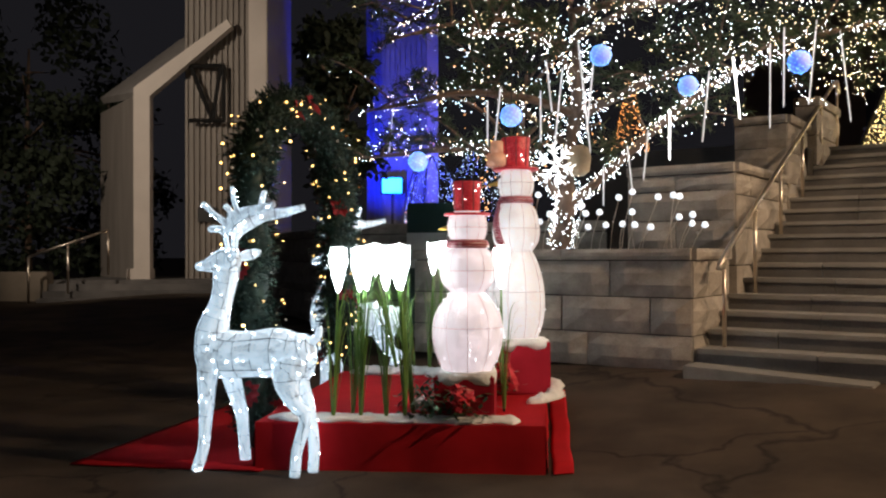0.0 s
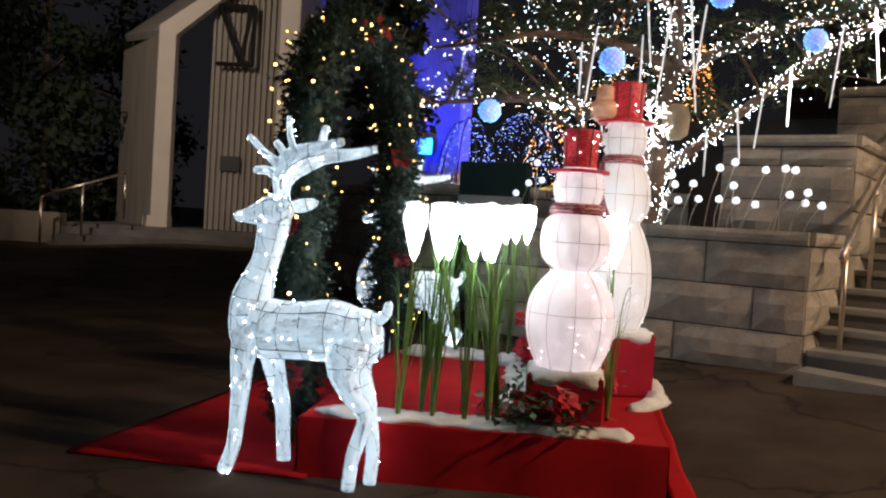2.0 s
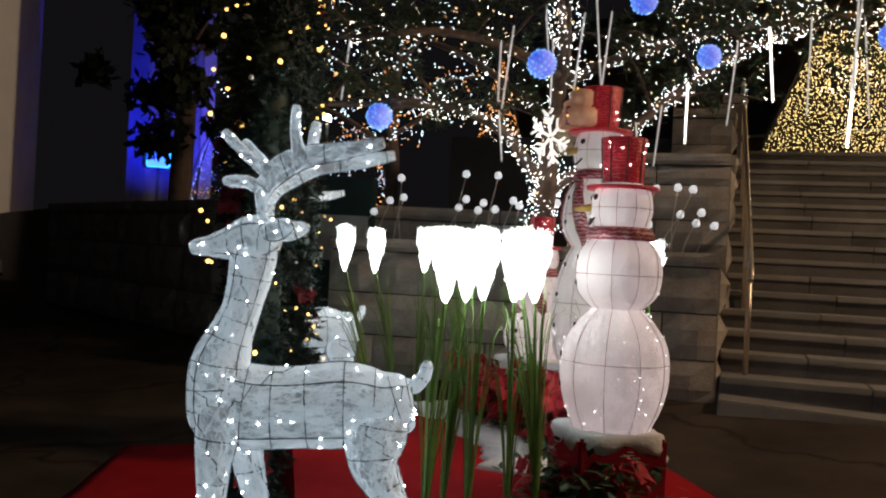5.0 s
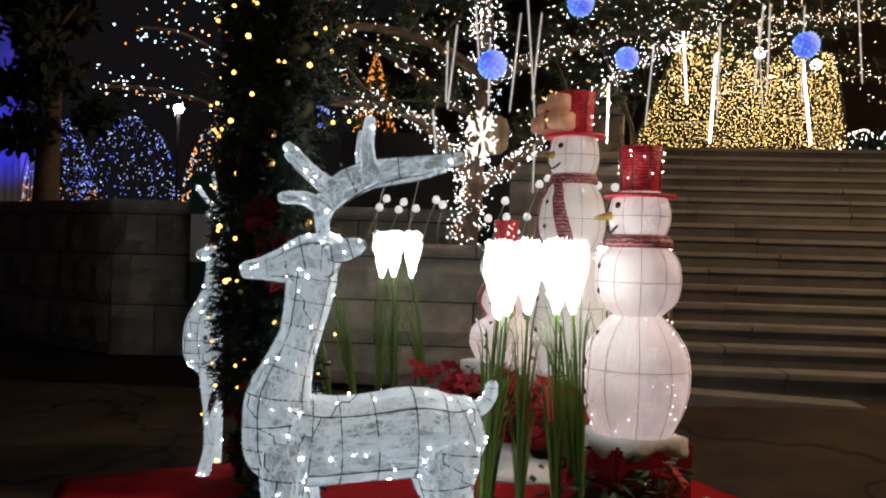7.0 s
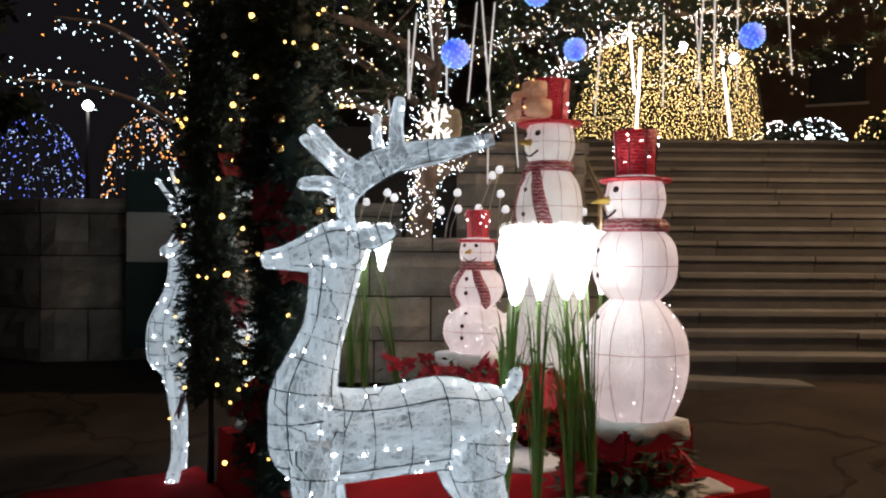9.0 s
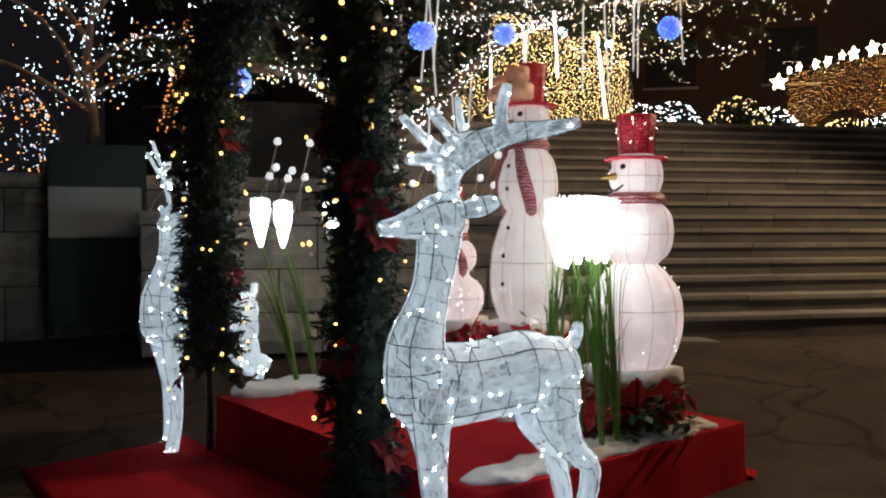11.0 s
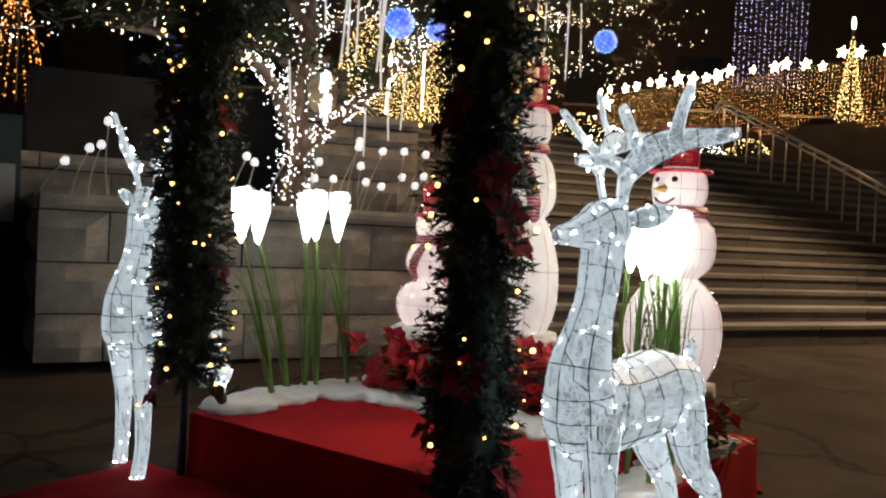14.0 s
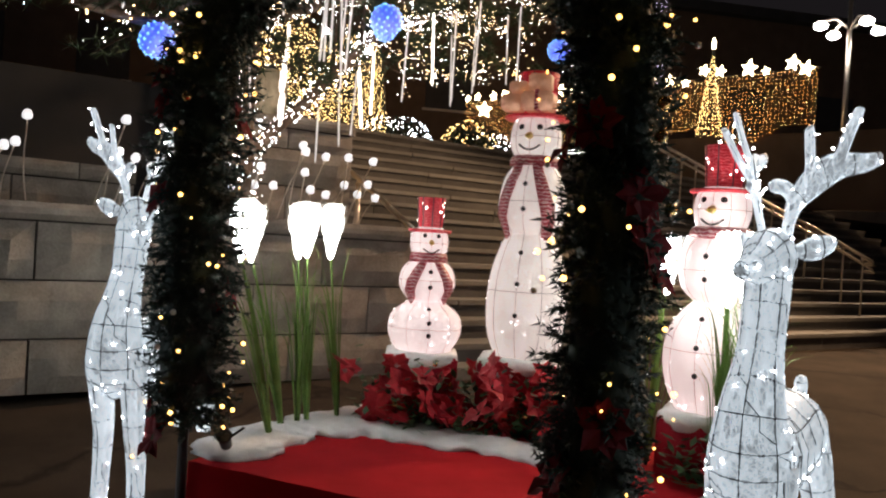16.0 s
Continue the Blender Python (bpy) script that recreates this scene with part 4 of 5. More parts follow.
# ---- glowing reeds ----
def reed(x, y, hx, hy, z, seed):
    rng = random.Random(seed)
    z0 = deck(x, y) + 0.02
    plant = thing("light_reed", "artificial reed with a glowing white plume and green blades", "decorative plant", pose(x, y, z0), "glowing reeds")
    top = Vector((hx - x, hy - y, z - z0))
    base = top - Vector((0, 0, 0.13))
    part("stem", tube(bmesh.new(), smooth_path([(0, 0, -0.06), base * 0.4 + Vector((0, 0, 0.05)), base + Vector((0, 0, 0.05))], 5), 0.006, 6), BLADE, plant, smooth=True)
    part("spike", tube(bmesh.new(), [(0, 0, -0.06), (0, 0, 0.05)], 0.01, 6), BLACK, plant, "black ground spike")
    # plume: a fuzzy spindle of many fibres
    vs, fs = [], []
    for i in range(900):
        q = rng.random() if i < 680 else rng.uniform(0.88, 1.0)
        r0 = 0.058 * min(1.0, 0.15 + 1.3 * q) * (1 - 0.12 * max(0, q - 0.75) * 4)
        a = rng.uniform(0, 2 * math.pi)
        p = base + Vector((0, 0, 0.26 * q)) + Vector((math.cos(a), math.sin(a), 0)) * r0 * (rng.uniform(0.5, 1.02) if i < 680 else rng.uniform(0.0, 1.0))
        d = (Vector((math.cos(a), math.sin(a), 0)) * rng.uniform(0.1, 0.5) + Vector((rng.gauss(0, 0.12), rng.gauss(0, 0.12), 1))).normalized() * rng.uniform(0.02, 0.06)
        s = Vector((-math.sin(a), math.cos(a), 0)) * 0.0026
        k = len(vs)
        vs += [p - s, p + s, p + d]
        fs.append((k, k + 1, k + 2))
    fib = raw("plume", vs, fs, PLUME, plant)
    tagged(fib, "glowing white plume")
    core = [(0.005, 0), (0.016, 0.04), (0.03, 0.1), (0.039, 0.16), (0.042, 0.205), (0.034, 0.228), (0.015, 0.235)]
    part("plume_core", lathe(bmesh.new(), core, 12, base), PLUME, plant, smooth=True)
    for i in range(19):
        a = rng.uniform(0, 2 * math.pi)
        d = Vector((math.cos(a), math.sin(a), 0))
        out, hh = rng.uniform(0.03, 0.16), rng.uniform(0.55, 1.0) * (z - z0)
        lean = Vector((top.x, top.y, 0))
        pts = smooth_path([d * 0.01, d * out * 0.25 + lean * 0.3 + Vector((0, 0, hh * 0.4)), d * out * 0.6 + lean * 0.7 + Vector((0, 0, hh * 0.8)), d * out * 1.3 + lean + Vector((0, 0, hh * (1.0 if out < 0.1 else 0.88)))], 5)
        bm = bmesh.new()
        prev = None
        for j, p in enumerate(pts):
            w = Vector((-d.y, d.x, 0)) * 0.0055 * (1 - 0.85 * (j / (len(pts) - 1)) ** 2)
            col = [bm.verts.new(p - w), bm.verts.new(p + d * 0.0015), bm.verts.new(p + w)]
            if prev:
                bm.faces.new((prev[0], prev[1], col[1], col[0]))
                bm.faces.new((prev[1], prev[2], col[2], col[1]))
            prev = col
        part("blade", bm, BLADE, plant, smooth=True)
    return plant


for k, (x, y, hx, hy, z) in enumerate([(-0.42, 8.0, -0.62, 8.1, 1.35), (-0.26, 8.02, -0.4, 8.17, 1.34), (-0.13, 8.0, -0.09, 8.07, 1.36), (-0.02, 8.0, -0.01, 8.06, 1.37), (0.19, 7.92, 0.07, 7.96, 1.37),
                                     (-0.727, 5.8, -0.69, 5.78, 1.3), (-0.61, 5.93, -0.56, 5.91, 1.3), (-0.546, 5.81, -0.51, 5.84, 1.31), (-0.377, 5.8, -0.38, 5.83, 1.31), (-0.2, 5.9, -0.31, 5.92, 1.32), (-0.253, 5.8, -0.28, 5.85, 1.31),
                                     (0.2, 6.25, 0.2, 6.2, 1.3), (0.42, 6.1, 0.4, 6.08, 1.31)]):
    reed(x, y, hx, hy, z, k + 40)


# ---- garland arch ----
A0, A1 = Vector((-0.97, 8.12, 0)), Vector((-1.37, 6.3, 0))


def arch_point(s):
    """s from 0 to 1 along the arch."""
    leg, top = 1.98, 2.62
    if s < 0.29:
        return Vector((A0.x, A0.y, 0.12 + (leg - 0.12) * s / 0.29))
    if s > 0.71:
        return Vector((A1.x, A1.y, 0.12 + (leg - 0.12) * (1 - s) / 0.29))
    a = math.pi * (s - 0.29) / 0.42
    mid, half = (A0 + A1) / 2, (A0 - A1) / 2
    return Vector((mid.x + half.x * math.cos(a), mid.y + half.y * math.cos(a), leg + (top - leg) * math.sin(a)))


arch = thing("garland_arch", "fir garland arch with warm fairy lights and red flowers", "garland arch")
rng = random.Random(77)
path = [arch_point(i / 90) for i in range(91)]
part("frame_tube", tube(bmesh.new(), [Vector((A0.x, A0.y, ground_z(A0.x, A0.y))), *path[2:-2], Vector((A1.x, A1.y, 0))], 0.022, 8), BLACK, arch, "black steel tube frame", True)
vs, fs = [], []
for i in range(4200):
    sq = rng.random()
    p = arch_point(sq)
    if p.z < 0.55 and sq < 0.5 or p.z < 0.22:
        continue
    q = (arch_point(min(1, sq + 0.004)) - arch_point(max(0, sq - 0.004))).normalized()
    d = Vector((rng.gauss(0, 1), rng.gauss(0, 1), rng.gauss(0, 1)))
    d = ((d - q * d.dot(q)).normalized() + q * rng.uniform(-0.5, 0.5) + Vector((0, 0, -0.15))).normalized()
    reach = (1.12 if sq < 0.3 else 0.92 if sq > 0.7 else 1.0) * rng.uniform(0.15, 0.215) * (1 + 0.4 * noise.noise((sq * 26, d.x * 1.5, d.y * 1.5)))
    for _ in range(38):
        f = rng.uniform(0.15, 1.0)
        c = p + d * reach * f
        e = (d * 0.35 + Vector((rng.gauss(0, 0.6), rng.gauss(0, 0.6), rng.gauss(0, 0.6)))).normalized() * rng.uniform(0.024, 0.045)
        w = e.cross(d)
        w = (w.normalized() if w.length > 1e-4 else q) * 0.006
        k = len(vs)
        vs += [c - w, c + w, c + e]
        fs.append((k, k + 1, k + 2))
tagged(raw("needles", vs, fs, NEEDLE, arch), "dense dark green needles", kind="stuff")
core_path = [p for i, p in enumerate(path) if not (p.z < 0.55 and i < 45 or p.z < 0.25)]
part("garland_core", tube(bmesh.new(), core_path, [0.11 + 0.03 * noise.noise((i * 0.6, 0, 4)) for i in range(len(core_path))], 10), NEEDLE, arch, smooth=True)
warm, white = [], []
for i in range(230):
    s = rng.random()
    p = arch_point(s)
    if p.z < 0.45:
        continue
    a = rng.uniform(0, 2 * math.pi)
    d = Vector((math.cos(a), math.sin(a), rng.uniform(-0.4, 0.4))).normalized() * rng.uniform(0.17, 0.265)
    (warm if rng.random() < 0.78 else white).append(p + d)
bulbs("warm_string", warm, 0.0085, WARMLED, arch, "warm white fairy lights", True)
bulbs("clear_string", white, 0.01, BALLWHITE, arch, "unlit clear bulbs", True)
BIGFLOWERS = [petal_mesh("red_flower", 10, 0.1, 0.035, DARKPETAL, 20 + k, 0.4) for k in range(3)]
for i in range(24):
    s = rng.random()
    p = arch_point(s)
    if p.z < 0.4:
        continue
    a = rng.uniform(0, 2 * math.pi)
    ob = new("red_flower", rng.choice(BIGFLOWERS))
    ob.parent = arch
    ob.matrix_basis = Matrix.Translation(p + Vector((math.cos(a), math.sin(a), 0)) * 0.15) @ Vector((math.cos(a), math.sin(a), 0.3)).to_track_quat("Z", "Y").to_matrix().to_4x4()

for i in range(16):
    sq = rng.random()
    p = arch_point(sq)
    if p.z < 0.5:
        continue
    a = rng.uniform(0, 2 * math.pi)
    bm = bmesh.new()
    bmesh.ops.create_icosphere(bm, subdivisions=2, radius=0.022, matrix=Matrix.Translation(p + Vector((math.cos(a), math.sin(a), 0)) * 0.19))
    part("bauble", bm, GOLD, arch, "small gold bauble", True)
spot = thing("spot_lamp", "small black spot lamp clipped to the arch foot", "spot lamp", pose(-0.86, 7.98, 0.44, 0, 50, 200))
part("housing", lathe(bmesh.new(), [(0.012, -0.05), (0.026, -0.04), (0.03, 0.03), (0.036, 0.05), (0.02, 0.045)], 14), BLACK, spot, smooth=True)
part("clip", tube(bmesh.new(), [(0, 0, -0.04), (-0.05, 0.0, -0.07), (-0.1, 0.06, -0.06)], 0.007, 6), BLACK, spot)

# ---- cotton-ball lights in the planter ----
first_ball = thing("cotton_ball_light", "white cotton-ball light on a thin bent stalk in the planter", "garden light", pose(0, 0, -3), "cotton-ball lights")
part("stalk", tube(bmesh.new(), smooth_path([(0, 0, -0.03), (0.01, 0, 0.22), (0.06, 0, 0.47)], 4), 0.005, 6), STEEL, first_ball, smooth=True)
bm = bmesh.new()
bmesh.ops.create_icosphere(bm, subdivisions=3, radius=0.034, matrix=Matrix.Translation((0.063, 0, 0.5)))
for v in bm.verts:
    c = Vector((0.063, 0, 0.5))
    v.co = c + (v.co - c) * (1 + 0.25 * noise.noise(v.co * 40))
part("ball", bm, mat("cotton_ball", (0.8, 0.8, 0.8), 0.9, vary=0.1, bump=0.6, glow=(0.95, 0.97, 1.0), strength=0.65), first_ball, smooth=True)
rng = random.Random(8)
NEAR_BALLS = [(-0.87, 2.03), (-0.8, 2.07), (-0.55, 2.03), (-0.37, 2.01), (-0.24, 2.02), (-1.16, 1.87), (-0.79, 1.85), (-1.4, 1.88), (-1.3, 1.74), (-1.15, 1.73), (-0.97, 1.73), (-0.75, 1.72), (-0.59, 1.72), (-0.34, 1.83), (-0.17, 1.83), (-0.21, 1.74), (-0.06, 1.74)]
FAR_BALLS = [(-3.09, 1.77), (-2.93, 1.84), (-2.84, 1.87), (-2.81, 2.03), (-2.26, 1.79), (-2.19, 2.09), (-2.2, 1.9), (-2.1, 1.77), (-2.06, 1.86), (-1.95, 1.79), (-1.91, 2.08), (-1.76, 1.87), (-1.7, 1.81)]
for v, z in NEAR_BALLS + FAR_BALLS:
    hgt = max(0.35, (z - 1.44) / 0.5)
    lean = rng.gauss(6, 9)
    m = stair_pose(v - 0.063 - 0.5 * hgt * math.sin(math.radians(lean)), 0.4 + 0.25 * rng.random(), 1.44) @ pose(0, 0, 0, rng.gauss(0, 5), lean, 0)
    ob = copy_thing(first_ball, m)
    ob.scale = (1, 1, hgt)
    for c in ob.children:
        if c.name.startswith("ball"):
            c.matrix_basis = Matrix.Translation((0.063, 0, 0.5)) @ Matrix.Diagonal((1, 1, 1 / hgt, 1)) @ Matrix.Translation((-0.063, 0, -0.5))
first_ball.matrix_world = stair_pose(-1.45, 0.5, 1.44)


# ---- big light-wrapped pine in the planter ----
pine = thing("light_pine_tree", "old pine with spreading limbs wrapped in white fairy lights", "tree", pose(0, 0, 0))
BOUGHS = [
    [(1.22, 9.28, 1.4), (1.3, 9.28, 1.9), (1.33, 9.3, 2.4), (1.42, 9.3, 3.1), (1.4, 9.35, 3.8), (1.3, 9.5, 4.9)],
    [(1.25, 9.3, 2.0), (0.9, 9.2, 2.35), (0.5, 9.1, 2.5), (0.1, 9.05, 2.5), (-0.4, 9.0, 2.45), (-0.85, 8.95, 2.4)],
    [(1.4, 9.3, 2.9), (0.8, 9.1, 3.05), (0.2, 8.9, 3.05), (-0.3, 8.85, 2.95), (-0.8, 8.8, 2.85)],
    [(1.3, 9.28, 1.9), (1.75, 9.1, 2.3), (2.3, 8.95, 2.8), (2.85, 8.85, 3.2), (3.5, 8.7, 3.45)],
    [(1.4, 9.3, 2.85), (2.0, 9.2, 3.15), (2.7, 9.1, 3.4), (3.6, 8.95, 3.6), (4.8, 8.8, 3.8), (6.0, 8.6, 3.95)],
    [(1.4, 9.35, 3.6), (0.8, 9.0, 3.8), (0.1, 8.7, 3.7), (-0.5, 8.5, 3.5)],
    [(1.4, 9.35, 3.7), (1.9, 8.7, 3.85), (2.6, 8.1, 3.8), (3.3, 7.5, 3.65)],
    [(1.35, 9.4, 4.0), (2.6, 9.2, 4.2), (4.0, 8.9, 4.3), (5.4, 8.4, 4.3), (6.6, 8.2, 4.2)],
    [(1.4, 9.3, 3.3), (1.0, 8.6, 3.5), (0.5, 7.9, 3.4), (0.2, 7.3, 3.25)],
    [(1.35, 9.4, 4.2), (0.7, 9.6, 4.4), (0.0, 10.0, 4.3), (-0.6, 10.4, 4.1)],
    [(1.3, 9.4, 2.6), (0.8, 9.9, 3.1), (0.3, 10.5, 3.4), (-0.1, 11.0, 3.4)],
]
BOUGH_R = [0.11, 0.055, 0.05, 0.055, 0.055, 0.04, 0.04, 0.045, 0.035, 0.04, 0.04]
rng = random.Random(21)
lights = {"white": [], "warm": [], "cool": []}
twigs_v, twigs_f = [], []


def tone(x):
    if x > 3.4:
        return rng.choice(("warm", "warm", "white"))
    if x < -0.5:
        return rng.choice(("cool", "cool", "white", "warm"))
    return rng.choice(("white", "white", "white", "warm", "warm", "cool"))


def tuft(p, n, size):
    for _ in range(n):
        d = Vector((rng.gauss(0, 1), rng.gauss(0, 1), rng.gauss(0.2, 0.8))).normalized() * size * rng.uniform(0.6, 1.2)
        w = d.cross(Vector((rng.gauss(0, 1), rng.gauss(0, 1), rng.gauss(0, 1)))).normalized() * size * 0.05
        k = len(twigs_v)
        twigs_v.extend((p - w, p + w, p + d))
        twigs_f.append((k, k + 1, k + 2))


for pts, th in zip(BOUGHS, BOUGH_R):
    sp = smooth_path(pts, 6)
    n = len(sp)
    part("limb" if th < 0.1 else "trunk", tube(bmesh.new(), sp, [th * (1 - 0.75 * i / (n - 1)) for i in range(n)], 9), BARK, pine, smooth=True)
    length = sum((b - a).length for a, b in zip(sp, sp[1:]))
    dense = 95 if th > 0.1 else 56
    for _ in range(int(length * dense)):
        q = rng.random()
        if th > 0.1:
            q = q ** 1.3 * 0.8
        i = min(n - 2, int(q * (n - 1)))
        p = sp[i].lerp(sp[i + 1], rng.random())
        if p.x < 0.5 and th < 0.1 and rng.random() < 0.4:
            continue
        a = rng.uniform(0, 6.283)
        r = th * (1 - 0.75 * q) + abs(rng.gauss(0.01, 0.035))
        lights[tone(p.x)].append(p + Vector((math.cos(a) * r, math.cos(a) * r * 0.4, math.sin(a) * r)))
    if th > 0.1:
        continue
    for _ in range(int(length * 4.6)):
        q = rng.uniform(0.25, 1.0)
        i = min(n - 2, int(q * (n - 1)))
        p = sp[i]
        d = Vector((rng.gauss(0, 1), rng.gauss(0, 0.9), rng.uniform(-0.15, 0.75))).normalized()
        l = rng.uniform(0.4, 1.0)
        tw = smooth_path([p, p + d * l * 0.5 + Vector((0, 0, 0.05)), p + d * l + Vector((0, 0, -0.06))], 4)
        part("twig", tube(bmesh.new(), tw, [0.016 - 0.0014 * j for j in range(len(tw))], 5), BARK, pine, smooth=True)
        for _ in range(int(l * 17)):
            c = rng.choice(tw)
            if c.x < 0.5 and rng.random() < 0.45:
                continue
            lights[tone(c.x)].append(c + Vector((rng.gauss(0, 0.07), rng.gauss(0, 0.07), rng.gauss(0, 0.06))))
        for c in tw[2:]:
            for _ in range(3):
                tuft(c + Vector((rng.gauss(0, 0.06), rng.gauss(0, 0.06), rng.gauss(0.03, 0.05))), 12, 0.11)
# thickly wrapped trunk and forks
for pts, count, top in ((BOUGHS[0], 430, 0.85), (BOUGHS[1], 190, 0.6), (BOUGHS[3], 380, 1.0), (BOUGHS[4], 340, 0.9)):
    sp = smooth_path(pts, 8)
    for _ in range(count):
        i = int(rng.random() * top * (len(sp) - 2))
        p = sp[i].lerp(sp[i + 1], rng.random())
        a, r = rng.uniform(0, 6.283), (0.125 if pts is BOUGHS[0] else 0.065) + abs(rng.gauss(0, 0.025))
        lights[rng.choice(("white", "white", "cool"))].append(p + Vector((math.cos(a) * r, math.sin(a) * r, rng.gauss(0, 0.02))))
# loose strings over the crown
for j0 in range(130):
    p = Vector((rng.uniform(0.2, 6.6), rng.uniform(7.6, 9.8), rng.uniform(3.4, 5.0))) if j0 < 85 else Vector((rng.uniform(2.6, 5.4), rng.uniform(8.2, 9.6), rng.uniform(3.2, 4.1)))
    d = Vector((rng.gauss(0, 1), rng.gauss(0, 0.6), rng.gauss(0, 0.35))).normalized()
    for j in range(14):
        lights[tone(p.x)].append(p + d * 0.06 * j + Vector((rng.gauss(0, 0.03), rng.gauss(0, 0.03), rng.gauss(0, 0.03) - 0.004 * j * (13 - j))))
    tuft(p, 26, 0.14)
    tuft(p + d * 0.4, 26, 0.14)
tagged(raw("needles", twigs_v, twigs_f, PINE, pine), "green pine needle tufts", kind="stuff")
TREEWARM = led("tree_warm_led", (1.0, 0.66, 0.3), 7.0)
for key, material in (("white", WHITELED), ("warm", TREEWARM), ("cool", COOLLED)):
    bulbs(key + "_string", lights[key], 0.0054, material, pine, key + " fairy lights")

# hanging icicle tubes
for k, (x, y, z, l, hot) in enumerate([(0.95, 8.5, 3.0, 0.5, 0), (1.15, 8.4, 3.2, 0.75, 0), (1.33, 8.6, 3.5, 1.1, 0), (0.42, 8.2, 2.85, 0.42, 0), (0.55, 8.3, 3.0, 0.6, 0), (1.05, 8.9, 3.4, 0.55, 0), (2.25, 8.7, 2.85, 0.5, 1), (2.05, 8.75, 2.65, 0.5, 0), (1.85, 8.8, 2.5, 0.45, 0), (1.62, 8.85, 2.3, 0.4, 0), (2.6, 8.55, 3.2, 0.7, 0), (2.78, 8.4, 3.3, 0.6, 1), (3.1, 8.3, 3.4, 0.8, 0), (3.5, 8.2, 3.6, 0.8, 0), (3.9, 8.6, 3.6, 0.9, 0), (4.4, 8.5, 3.8, 0.9, 0),
                                         (1.48, 8.6, 3.3, 0.7, 0), (0.7, 8.9, 2.5, 0.4, 0), (3.0, 7.7, 3.4, 0.7, 0), (-0.5, 8.9, 2.9, 0.45, 0), (4.9, 8.3, 3.9, 0.8, 0)]):
    tb = thing("icicle_light", "thin hanging icicle tube light" + (", brightly lit" if hot else ", frosted white"), "icicle light", pose(x, y, z, 0, 7 * math.sin(k * 2.1), 0), "icicle lights")
    part("tube", tube(bmesh.new(), [(0, 0, -l), (0, 0, -l + 0.02), (0, 0, -0.03), (0, 0, 0)], [0.004, 0.0075, 0.0075, 0.005], 8), TUBEHOT if hot else TUBE, tb, smooth=True)
    part("cord", tube(bmesh.new(), [(0, 0, 0), (0.01, 0, 0.25), (0, 0.01, 0.45)], 0.003, 4), BLACK, tb)


# ball lamps
def ball_lamp(x, y, z):
    b = thing("ball_lamp", "blue lit ball lamp hanging in the pine", "ball lamp", pose(x, y, z), "hanging balls")
    bm = bmesh.new()
    bmesh.ops.create_icosphere(bm, subdivisions=3, radius=0.095)
    part("shell", bm, BALLBLUE, b, smooth=True)
    part("cord", tube(bmesh.new(), [(0, 0, 0.09), (0.01, 0, 0.4), (0, 0, 0.7)], 0.004, 4), BLACK, b)
    dots = []
    for j in range(90):
        zz = 1 - 2 * (j + 0.5) / 90
        a = j * 2.39996
        rr = math.sqrt(1 - zz * zz)
        dots.append((0.097 * rr * math.cos(a), 0.097 * rr * math.sin(a), 0.097 * zz))
    bulbs("led_dots", dots, 0.0078, BALLDOT, b, "pale blue light dots")
    return b


for x, y, z in [(0.62, 7.94, 2.67), (1.46, 8.09, 3.25), (2.43, 8.69, 3.08), (2.99, 7.35, 3.02), (-0.25, 8.9, 2.36)]:
    ball_lamp(x, y, z)

# snowflake ornament on the trunk, with a pale lantern behind
flake = thing("snowflake_lamp", "white lit snowflake ornament on the pine trunk", "snowflake ornament", look((1.15, 8.9, 2.33), (3.2, 4.4, 2.2)))
for k in range(6):
    a = k * math.pi / 3 + 0.26
    d, s = Vector((math.cos(a), math.sin(a), 0)), Vector((-math.sin(a), math.cos(a), 0))
    bm = tube(bmesh.new(), [d * 0.02, d * 0.2], 0.011, 6)
    for q in (0.1, 0.16):
        tube(bm, [d * q, d * (q + 0.06) + s * 0.06], 0.009, 6)
        tube(bm, [d * q, d * (q + 0.06) - s * 0.06], 0.009, 6)
    part("arm", bm, led("snowflake_tube", (1.0, 0.95, 0.88), 1.3) if k == 0 else bpy.data.materials["snowflake_tube"], flake)
lan = thing("lantern", "pale cloth lantern tied to the pine trunk", "lantern", pose(1.42, 9.14, 2.38))
part("shade", lathe(bmesh.new(), [(0.05, -0.15), (0.11, -0.1), (0.125, 0.05), (0.1, 0.14), (0.04, 0.17)], 16), BEIGE, lan, smooth=True)
part("cap", lathe(bmesh.new(), [(0.045, 0.165), (0.05, 0.18), (0.02, 0.2)], 12), BLACK, lan)


# ---- golden curtain at the top of the stairs ----
def star_mesh(r, depth=0.02):
    bm = bmesh.new()
    front = [bm.verts.new(((r if i % 2 == 0 else r * 0.45) * math.sin(math.pi * i / 5), -depth, (r if i % 2 == 0 else r * 0.45) * math.cos(math.pi * i / 5))) for i in range(10)]
    back = [bm.verts.new((v.co.x, depth, v.co.z)) for v in front]
    c0, c1 = bm.verts.new((0, -depth * 2.5, 0)), bm.verts.new((0, depth * 2.5, 0))
    for i in range(10):
        j = (i + 1) % 10
        bm.faces.new((c0, front[i], front[j]))
        bm.faces.new((c1, back[j], back[i]))
        bm.faces.new((front[i], back[i], back[j], front[j]))
    me = bpy.data.meshes.new("star")
    bmesh.ops.recalc_face_normals(bm, faces=bm.faces[:])
    bm.to_mesh(me)
    bm.free()
    me.materials.append(STARLED)
    return me


